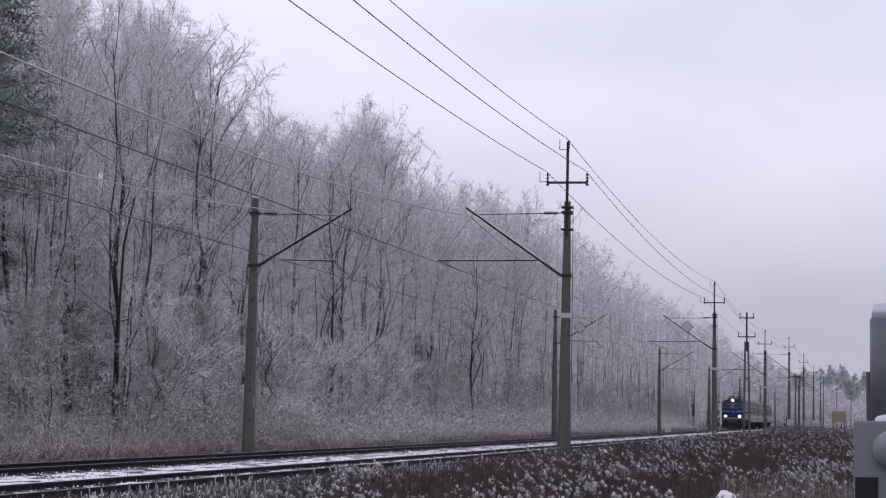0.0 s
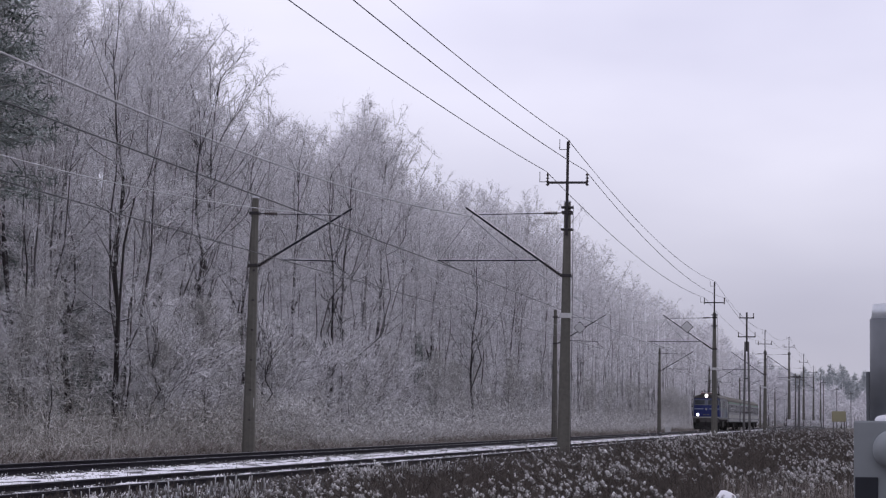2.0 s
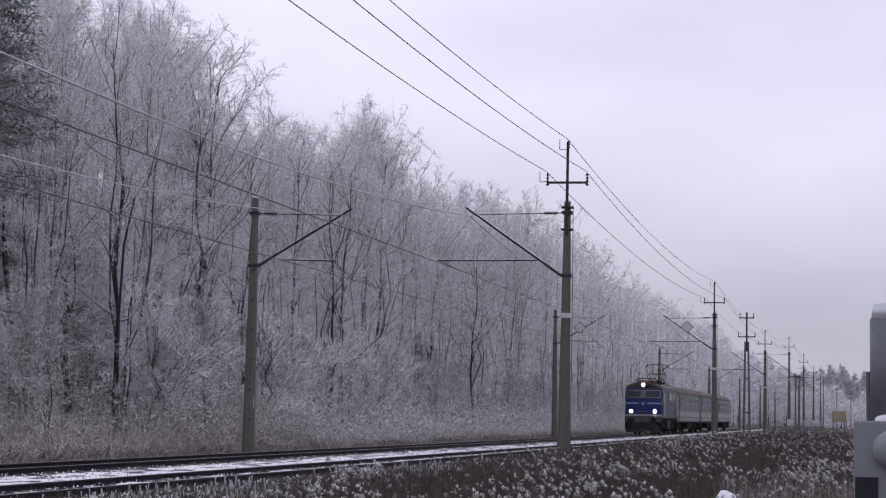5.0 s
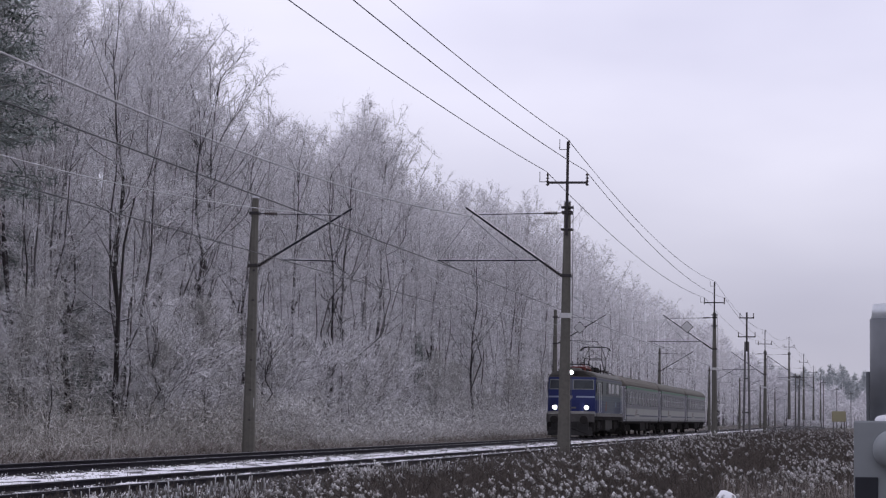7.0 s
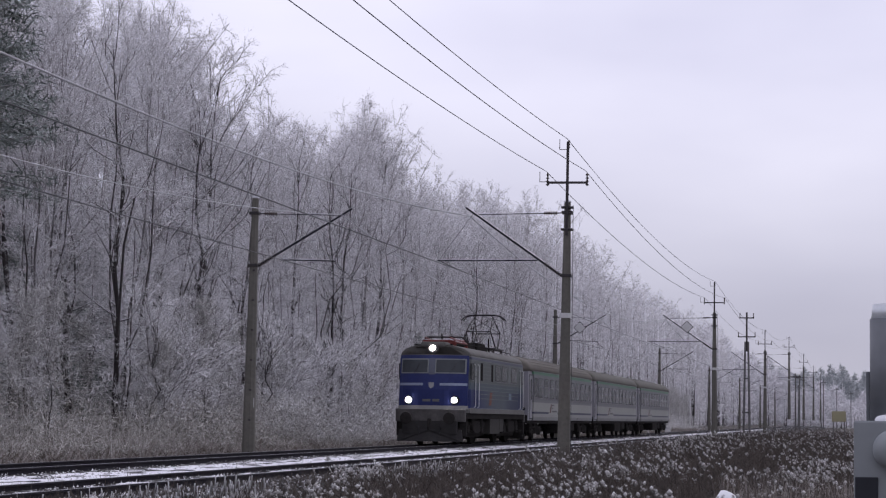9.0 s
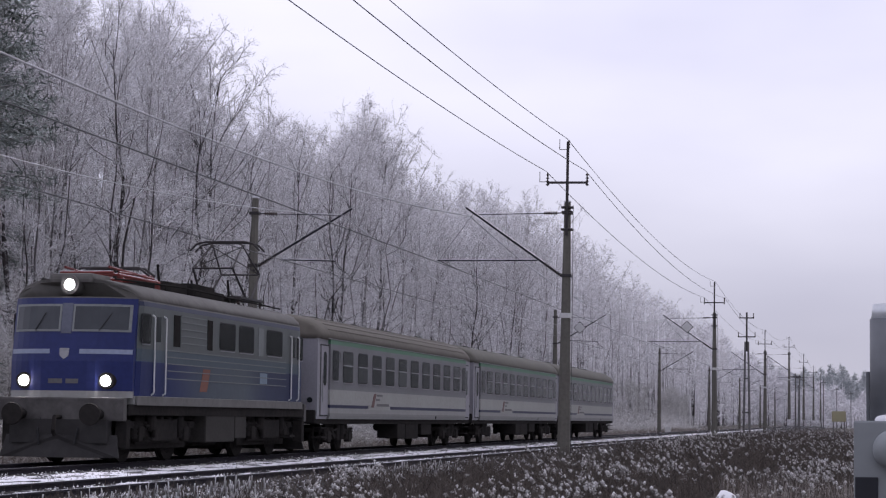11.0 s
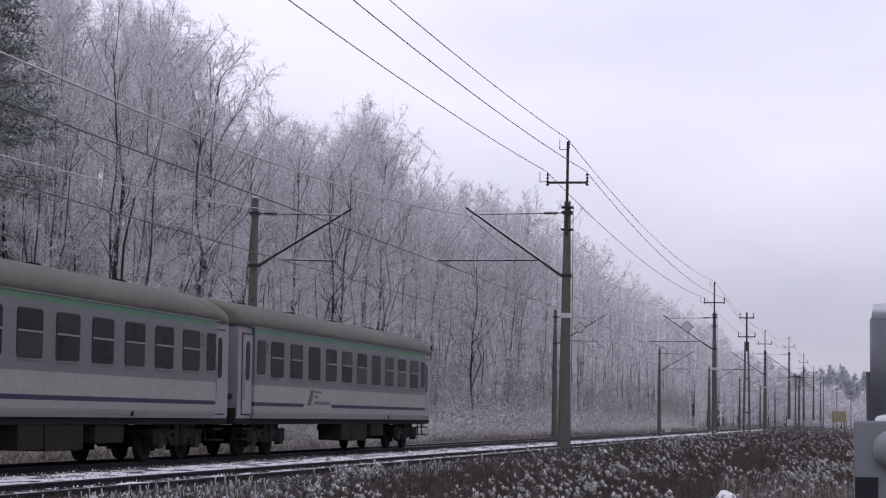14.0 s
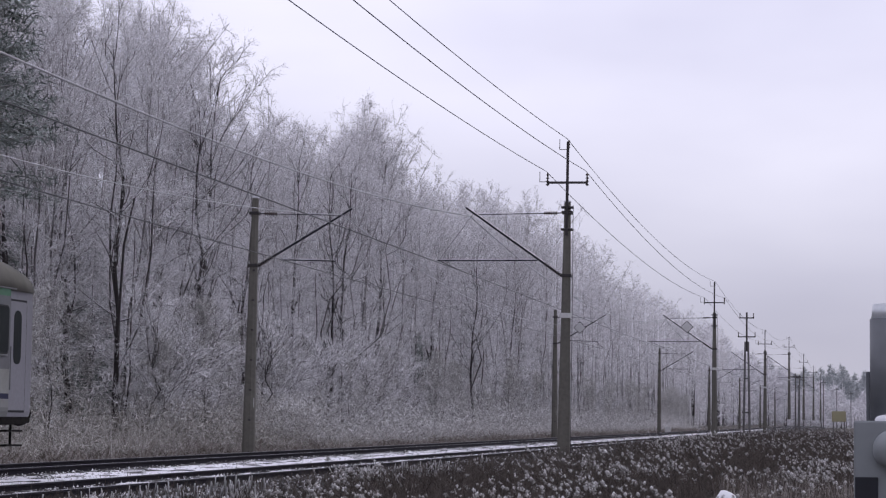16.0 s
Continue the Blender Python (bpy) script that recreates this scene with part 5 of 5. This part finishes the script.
        box(bars, x - 0.01 * s, x + 0.004 * s, 7.52, 8.05, 1.60, 1.66)
        box(bars, x - 0.01 * s, x + 0.004 * s, 7.60, 9.35, 1.42, 1.50)
        part("lettering", bars, GREY_BAR, thing, "unreadable grey lettering")
        part("data_panel", box(bmesh.new(), x - 0.01 * s, x + 0.004 * s, 17.0, 17.15, 1.03, 1.14), UNDER, thing)
        for yy in (2.72, 21.78):
            font = bpy.data.curves.new("class_number", "FONT")
            font.body, font.size, font.extrude, font.align_x = "2", 0.42, 0.002, "CENTER"
            font.materials.append(CLASS_PAINT)
            text = new("class_number", font)
            text.parent = thing
            text.matrix_basis = pose(x + 0.003 * s, yy, 2.72, 90, 0, 90 * s)
        part("number_plate", box(bmesh.new(), x - 0.01 * s, x + 0.006 * s, 2.14, 2.27, 2.62, 2.86), WHITE_PAINT, thing, "small white plate")
    for y, way in ((e0, -1), (e1, 1)):
        g = bmesh.new()
        ring_a = [(-0.55, 1.15), (0.55, 1.15), (0.60, 1.25), (0.60, 3.15), (0.5, 3.28), (-0.5, 3.28), (-0.60, 3.15), (-0.60, 1.25)]
        prism(g, ring_a, min(y, y + way * 0.40), max(y, y + way * 0.40))
        gang = part("gangway", g, RUBBER, thing, "black rubber gangway bellows")
        part("end_door", box(bmesh.new(), -0.4, 0.4, y + way * 0.40, y + way * 0.415, 1.2, 3.1), DOOR_GREY, gang)
        buffers(thing, y, way)
        for x in (-1.12, 1.12):
            part("tail_lamp", rod(bmesh.new(), (x, y, 1.55), (x, y + way * 0.06, 1.55), 0.08, n=12), GLASS, thing, "unlit tail lamp")
    for y, way in ((e0, -1), (e1, 1)):
        part("headstock", box(bmesh.new(), -1.30, 1.30, y - 0.10, y + 0.10, 0.88, 1.26, 0.03), UNDER, thing, "black end beam")
    u = box(bmesh.new(), -1.30, 1.30, e0 + 0.1, e1 - 0.1, 0.85, 1.0, 0.02)
    part("solebar", u, UNDER, thing)
    for a, b, z0, xo in ((11.3, 12.5, 0.36, 1.28), (12.6, 14.6, 0.33, 1.28), (15.3, 17.0, 0.46, 1.26)):
        part("equipment_box", box(bmesh.new(), 0.55, xo, a, b, z0, 0.86, 0.03), UNDER, thing, "sooty underfloor equipment box")
    t = rod(bmesh.new(), (-0.3, 14.8, 0.72), (-0.3, 16.0, 0.72), 0.14, n=14)
    part("air_tank", t, UNDER, thing)
    bogie(thing, 3.65, 1.28, 0.46, 0.60, 1.16)
    bogie(thing, 20.85, 1.28, 0.46, 0.60, 1.16)
    return thing


def locomotive():
    """An electric locomotive, 15.9 m over buffers; its leading end is y = 0, its near face +x."""
    loco = empty("electric_locomotive", "blue and pale grey electric locomotive with lit headlamps", "locomotive")
    hw = 1.48

    def outline(k=1.0, top=1.0):
        pts = [(hw * k, 1.29), (hw * k, 3.44), (hw * k * 0.985, 3.56), (hw * k * 0.93, 3.70), (hw * k * 0.80, 3.84 * top), (hw * k * 0.5, 3.97 * top), (0.0, 4.02 * top)]
        return pts + [(-x, z) for x, z in pts[-2::-1]]
    # body with a slightly raked cab, bowed in plan, at each end
    def bow(x):
        return 0.55 * abs(x / 1.46) ** 3

    def cab_section(y, way, k, top=1.0, bent=1.0):
        return [(x, y - way * (0.28 * np.clip((z - 2.2) / 1.7, 0, 1) + bent * bow(x)), z) for x, z in outline(k, top)]
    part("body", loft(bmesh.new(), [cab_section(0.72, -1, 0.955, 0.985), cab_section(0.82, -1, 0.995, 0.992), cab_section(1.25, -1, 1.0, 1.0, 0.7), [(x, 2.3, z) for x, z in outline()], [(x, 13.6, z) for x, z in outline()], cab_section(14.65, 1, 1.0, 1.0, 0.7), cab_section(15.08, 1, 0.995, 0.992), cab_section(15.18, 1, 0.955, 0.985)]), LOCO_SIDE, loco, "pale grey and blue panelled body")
    roof_pts = [(hw * 0.99, 3.575), (hw * 0.955, 3.70), (hw * 0.82, 3.852), (hw * 0.5, 3.985), (0, 4.035)]
    roof_pts = roof_pts + [(-x, z) for x, z in roof_pts[-2::-1]] + [(-hw * 0.9, 3.5), (hw * 0.9, 3.5)]
    roof = part("roof", loft(bmesh.new(), [[(x * 0.97, 0.88 + bow(x) + 0.10 * (z - 3.5) / 0.5, z - 0.01) for x, z in roof_pts], [(x, 1.25 + 0.8 * bow(x), z) for x, z in roof_pts], [(x, 14.65 - 0.8 * bow(x), z) for x, z in roof_pts], [(x * 0.97, 15.02 - bow(x) - 0.10 * (z - 3.5) / 0.5, z - 0.01) for x, z in roof_pts]]), LOCO_ROOF, loco, "beige grey curved roof", True)
    for y, way in ((0.70, -1), (15.20, 1)):
        def at(z, out, x=0.0):
            return y - way * (np.clip((z - 2.2) / 1.7, 0, 1) * 0.28 + bow(x)) + way * out

        def bent(x0, x1, zs, o0, o1, n=7):
            """A plate that follows the bowed front from x0 to x1; zs are its levels, bottom first."""
            cols = []
            for k in range(n):
                x = x0 + (x1 - x0) * k / (n - 1)
                cols.append([(x, at(z, o0, x), z) for z in zs] + [(x, at(z, o1, x), z) for z in zs[::-1]])
            return loft(bmesh.new(), cols)
        front = part("cab_front", bent(-1.40, 1.40, (1.42, 2.2, 3.60), -0.45, 0.03, 17), LOCO_FRONT, loco, "deep blue cab front")
        for a, b in ((-1.33, -0.13), (0.13, 1.33)):
            fr = part("windscreen_frame", bent(a, b, (2.84, 3.44), 0.02, 0.045), BEAD, front, "dull windscreen frame")
            part("pane", bent(a + 0.05, b - 0.05, (2.89, 3.39), 0.02, 0.052), SCREEN_GLASS, fr)
            m = (a + b) / 2
            part("wiper", rod(bmesh.new(), (m, at(2.86, 0.07, m), 2.86), (m + 0.25, at(3.25, 0.09, m + 0.25), 3.25), 0.010, n=6), RUBBER, fr)
        part("centre_panel", bent(-0.12, 0.12, (2.80, 3.46), 0.02, 0.042), SCREEN_FRAME, front, "blue-grey panel between the windscreens")
        for s in (-1, 1):
            part("flash", bent(s * 1.38, s * 0.34, (2.36, 2.46), 0.02, 0.036), FLASH_PAINT, front, "pale flash across the nose")
            lx = s * 0.935
            lamp = part("headlamp", rod(bmesh.new(), (lx, at(1.78, -0.10, lx), 1.78), (lx, at(1.78, 0.09, lx), 1.78), 0.19, 0.18, 24), UNDER, front, "round headlamp housing")
            if way < 0:
                part("lens", rod(bmesh.new(), (lx, at(1.78, 0.08, lx), 1.78), (lx, at(1.78, 0.10, lx), 1.78), 0.118, 0.105, 24), LAMP_ON, lamp, "lit white lens")
        badge = [(-0.11, 2.48), (0.11, 2.48), (0.10, 2.32), (0, 2.24), (-0.10, 2.32)]
        part("badge", loft(bmesh.new(), [[(x, at(z, 0.02), z) for x, z in badge], [(x, at(z, 0.045), z) for x, z in badge]]), FRAME_GREY, front, "small shield-shaped badge")
        for k in range(2):
            part("number_bar", box(bmesh.new(), -0.34 + 0.40 * k, -0.02 + 0.36 * k, at(1.75, 0.03), at(1.75, 0.036), 1.72, 1.82), GREY_BAR, front, "pale bar in place of a number")
        hood = bmesh.new()
        rod(hood, (0, y - way * 0.55, 3.86), (0, y - way * 0.20, 3.86), 0.24, 0.21, 20)
        top = part("roof_lamp", hood, LOCO_ROOF, loco, "roof headlamp housing")
        if way < 0:
            part("lens", rod(bmesh.new(), (0, y - way * 0.21, 3.86), (0, y - way * 0.19, 3.86), 0.118, 0.105, 24), LAMP_ON, top, "lit white lens")
        # buffer beam, steps and snow plough
        part("buffer_beam", box(bmesh.new(), -1.42, 1.42, y - 0.12, y + 0.12, 0.92, 1.42, 0.04), material("grubby_beam", (0.095, 0.09, 0.087), 0.85, other=(0.04, 0.037, 0.036), fine=6), loco, "grubby pale buffer beam")
        buffers(loco, y + way * 0.10, way)
        pl = [(-1.25, y + way * 0.05, 0.62), (0, y + way * 0.32, 0.62), (1.25, y + way * 0.05, 0.62), (1.35, y + way * 0.18, 0.14), (0, y + way * 0.52, 0.14), (-1.35, y + way * 0.18, 0.14)]
        plough = bmesh.new()
        loft(plough, [pl, [(x, yy - way * 0.06, z) for x, yy, z in pl]])
        box(plough, -1.1, 1.1, y - 0.25, y + 0.05, 0.45, 0.95)
        part("plough", plough, material("sooty_plough", (0.035, 0.033, 0.033), 0.9, other=(0.02, 0.019, 0.019), fine=6), loco, "sooty snow plough")
        for s in (-1, 1):
            part("side_steps", box(bmesh.new(), s * 1.15, s * 1.42, y - way * 0.1, y - way * 0.35, 0.35, 0.95, 0.02), UNDER, loco)
    for s in (1, -1):
        x = s * hw
        for a, b, z0, z1 in ((1.42, 2.02, 2.62, 3.28), (6.95, 8.25, 2.66, 3.34), (8.55, 9.85, 2.66, 3.34), (11.0, 12.5, 2.66, 3.34), (13.98, 14.58, 2.62, 3.28)):
            side_window(loco, a, b, z0, z1, x, False, glass=CAB_GLASS)
        for a, b in ((3.55, 3.98), (6.0, 6.4), (10.25, 10.7)):
            part("vent_grille", box(bmesh.new(), x - 0.01 * s, x + 0.012 * s, a, b, 2.62, 3.34, 0.004), UNDER if a < 10 else BEAD, loco, "narrow dark grille")
        lv = part("louvre_panel", box(bmesh.new(), x - 0.01 * s, x + 0.008 * s, 4.02, 5.96, 2.62, 3.36), LOCO_SIDE, loco)
        for z in (2.72, 2.88, 3.04, 3.20, 3.34):
            part("bead", box(bmesh.new(), x - 0.005 * s, x + 0.022 * s, 4.05, 5.93, z - 0.012, z + 0.012), BEAD, lv, "pale horizontal bead")
        for z in (1.88, 2.06, 2.22, 2.37, 2.52):
            part("bead", box(bmesh.new(), x - 0.005 * s, x + 0.014 * s, 3.0, 12.9, z - 0.011, z + 0.011), BEAD, loco, "long pressed bead on the side")
        for a in (2.18, 13.30):
            door = part("cab_door", box(bmesh.new(), x - 0.01 * s, x + 0.010 * s, a, a + 0.62, 1.47, 3.36, 0.004), LOCO_SIDE, loco, "cab door")
            part("pane", box(bmesh.new(), x - 0.01 * s, x + 0.015 * s, a + 0.14, a + 0.48, 2.68, 3.24, 0.004), GLASS, door)
            for yy in (a - 0.07, a + 0.69):
                part("handrail", path_rod(bmesh.new(), [(x, yy, 1.5), (x + 0.07 * s, yy, 1.54), (x + 0.07 * s, yy, 3.22), (x, yy, 3.26)], 0.018, 6), WHITE_PAINT, door, "pale upright handrail")
            part("step", box(bmesh.new(), s * 1.2, s * 1.50, a + 0.05, a + 0.55, 0.50, 0.56), UNDER, door)
        part("sill_band", box(bmesh.new(), x - 0.02 * s, x + 0.006 * s, 1.25, 14.65, 1.27, 1.46, 0.004), material("grubby_sill", (0.14, 0.136, 0.13), 0.7, other=(0.09, 0.086, 0.08), fine=5), loco, "grubby pale sill band")
        em = [(x + 0.006 * s, yy, z) for yy, z in ((5.50, 1.62), (6.05, 1.62), (6.30, 2.16), (5.75, 2.16))]
        part("emblem", loft(bmesh.new(), [em, [(a - 0.012 * s, b, c) for a, b, c in em]]), material("orange_paint", (0.22, 0.085, 0.055), 0.6, bump=0), loco, "faded orange emblem")
        part("label_plate", box(bmesh.new(), x - 0.01 * s, x + 0.008 * s, 10.45, 11.1, 1.90, 2.18, 0.003), material("pale_blue_plate", (0.20, 0.27, 0.33), 0.5, bump=0), loco)
        for a, b, z0 in ((6.3, 8.6, 0.42), (8.65, 9.6, 0.50)):
            part("equipment_box", box(bmesh.new(), s * 0.5, s * 1.40, a, b, z0, 1.26, 0.03), material("grubby_box", (0.045, 0.042, 0.039), 0.9, spec=0.2), loco, "grubby grey equipment box")
        part("solebar", box(bmesh.new(), s * 1.0, s * 1.42, 0.9, 15.0, 1.05, 1.28, 0.02), UNDER, loco)
    part("floor", box(bmesh.new(), -1.05, 1.05, 0.9, 15.0, 0.95, 1.27), UNDER, loco)
    for a in (2.18, 5.22, 10.68, 13.72):
        part("traction_motor", box(bmesh.new(), -0.60, 0.60, a - 0.62, a + 0.62, 0.20, 0.96, 0.08), UNDER, loco, "sooty traction motor between the wheels")
    # Block added so that the gap between the bogies stays dark.
    part("underfloor_blocker", box(bmesh.new(), -0.48, 0.48, 6.0, 10.0, 0.30, 0.96, 0.06), UNDER, loco, "dark block added to close the view under the floor")
    # roof gear
    for a, b, w, h in ((5.6, 7.2, 0.55, 0.24), (7.4, 9.2, 0.62, 0.30), (9.4, 10.4, 0.5, 0.22)):
        part("roof_box", box(bmesh.new(), -w, w, a, b, 4.0, 4.02 + h, 0.04), UNDER, roof, "dark roof equipment box")
    for yy, x in ((5.3, 0.5), (10.8, 0.5), (5.3, -0.5), (10.8, -0.5)):
        part("roof_horn", rod(bmesh.new(), (x, yy, 3.95), (x, yy - 0.18, 4.62), 0.04, 0.03), UNDER, roof)
    for s in (-1, 1):
        part("roof_rail", path_rod(bmesh.new(), [(s * 0.85, 1.4, 4.02), (s * 0.85, 6.0, 4.12), (s * 0.85, 14.4, 4.06)], 0.022), UNDER, roof, "busbar along the roof")
    # pantograph raised at the rear, folded one at the front
    panto = part("pantograph", box(bmesh.new(), -0.75, 0.75, 11.0, 13.2, 4.16, 4.22), STEEL_DARK, loco, "raised diamond pantograph")
    for s in (-1, 1):
        for yy in (11.1, 13.1):
            ins = bmesh.new()
            insulator(ins, (s * 0.65, yy, 3.95), (s * 0.65, yy, 4.17), 0.08, 3)
            part("insulator", ins, PORCELAIN, panto)
    for s in (-1, 1):
        for y0, y1 in ((11.85, 10.85), (12.35, 13.35)):
            arm = rod(bmesh.new(), (s * 0.62, y0, 4.22), (s * 0.55, y1, 4.95), 0.034, 0.028)
            rod(arm, (s * 0.55, y1, 4.95), (s * 0.42, 12.1, 5.66), 0.026, 0.020)
            part("arm", arm, STEEL_DARK, panto, "jointed pantograph arm")
        part("link", rod(bmesh.new(), (s * 0.42, 11.85, 5.67), (s * 0.42, 12.35, 5.67), 0.02), STEEL_DARK, panto)
    for y1 in (10.85, 13.35):
        part("cross_tube", rod(bmesh.new(), (-0.55, y1, 4.95), (0.55, y1, 4.95), 0.024), STEEL_DARK, panto)
        w = 1 if y1 < 12 else -1
        part("brace", rod(bmesh.new(), (-0.55 * w, y1, 4.95), (0.42 * w, 12.1, 5.62), 0.014), STEEL_DARK, panto)
    head = bmesh.new()
    for yy in (11.88, 12.32):
        path_rod(head, [(-0.98, yy, 5.50), (-0.80, yy, 5.68), (-0.55, yy, 5.74), (0.55, yy, 5.74), (0.80, yy, 5.68), (0.98, yy, 5.50)], 0.028)
    part("collector_head", head, STEEL_DARK, panto)
    fold = bmesh.new()
    for s in (-1, 1):
        rod(fold, (s * 0.62, 2.2, 4.16), (s * 0.62, 4.9, 4.16), 0.04)
        rod(fold, (s * 0.6, 2.3, 4.22), (s * 0.52, 4.8, 4.30), 0.03)
        rod(fold, (s * 0.6, 4.6, 4.22), (s * 0.52, 1.9, 4.32), 0.03)
        for yy in (2.3, 4.8):
            rod(fold, (s * 0.62, yy, 3.95), (s * 0.62, yy, 4.16), 0.07)
    for yy in (1.9, 2.6, 4.2, 4.8):
        rod(fold, (-0.62, yy, 4.2), (0.62, yy, 4.2), 0.035)
    low = part("folded_pantograph", fold, RED_PANTO, loco, "folded pantograph in red oxide paint")
    head = bmesh.new()
    for yy in (3.3, 3.7):
        path_rod(head, [(-0.95, yy, 4.22), (-0.7, yy, 4.40), (0.7, yy, 4.40), (0.95, yy, 4.22)], 0.028)
    part("collector_head", head, STEEL_DARK, low)
    part("roof_dome", box(bmesh.new(), -0.5, 0.5, 0.95, 2.1, 3.9, 4.12, 0.08), LOCO_ROOF, roof)
    bogie(loco, 3.70, 1.52, 0.625, 0.78, 1.22, True)
    bogie(loco, 12.20, 1.52, 0.625, 0.78, 1.22, True)
    return loco


ENGINE = locomotive()
COACHES = [coach("grey and white passenger coach with long-beaded brown roof", (), True),
           coach("grey and white passenger coach with smooth grey-brown roof", (), False),
           coach("grey and white last coach with some undivided windows", (2, 6), False)]


# ---- what moves ----
# seconds, and where the locomotive's leading buffers stand along the track
RUN = [(0.0, 275.0), (1.25, 245.2), (2.5, 215.8), (4.0, 181.3), (5.25, 155.2), (6.5, 130.0), (7.5, 109.5), (8.25, 94.7), (9.0, 79.5), (10.25, 55.2), (11.5, 31.3), (12.25, 16.8), (13.0, 2.6), (13.5, -6.5), (14.0, -15.8), (14.75, -29.55), (15.5, -43.35), (16.0, -52.7)]


def along(t):
    ts, ys = zip(*RUN)
    return float(np.interp(t, ts, ys))


def motions():
    walk(ENGINE, [(t, pose(FAR_X, y, 0)) for t, y in RUN])
    for k, c in enumerate(COACHES):
        walk(c, [(t, pose(FAR_X, y + 16.35 + 24.5 * k, 0)) for t, y in RUN])
    for ob, d, r in ROLLING:
        turn, rows, last = 0.0, [], along(0.0)
        for k in range(481):
            now = along(k / 30)
            turn += min((last - now) / r, 1.45)
            last = now
            rows.append((k / 30, Matrix.Translation((0, d, r)) @ Matrix.Rotation(turn, 4, "X")))
        walk(ob, rows)


motions()
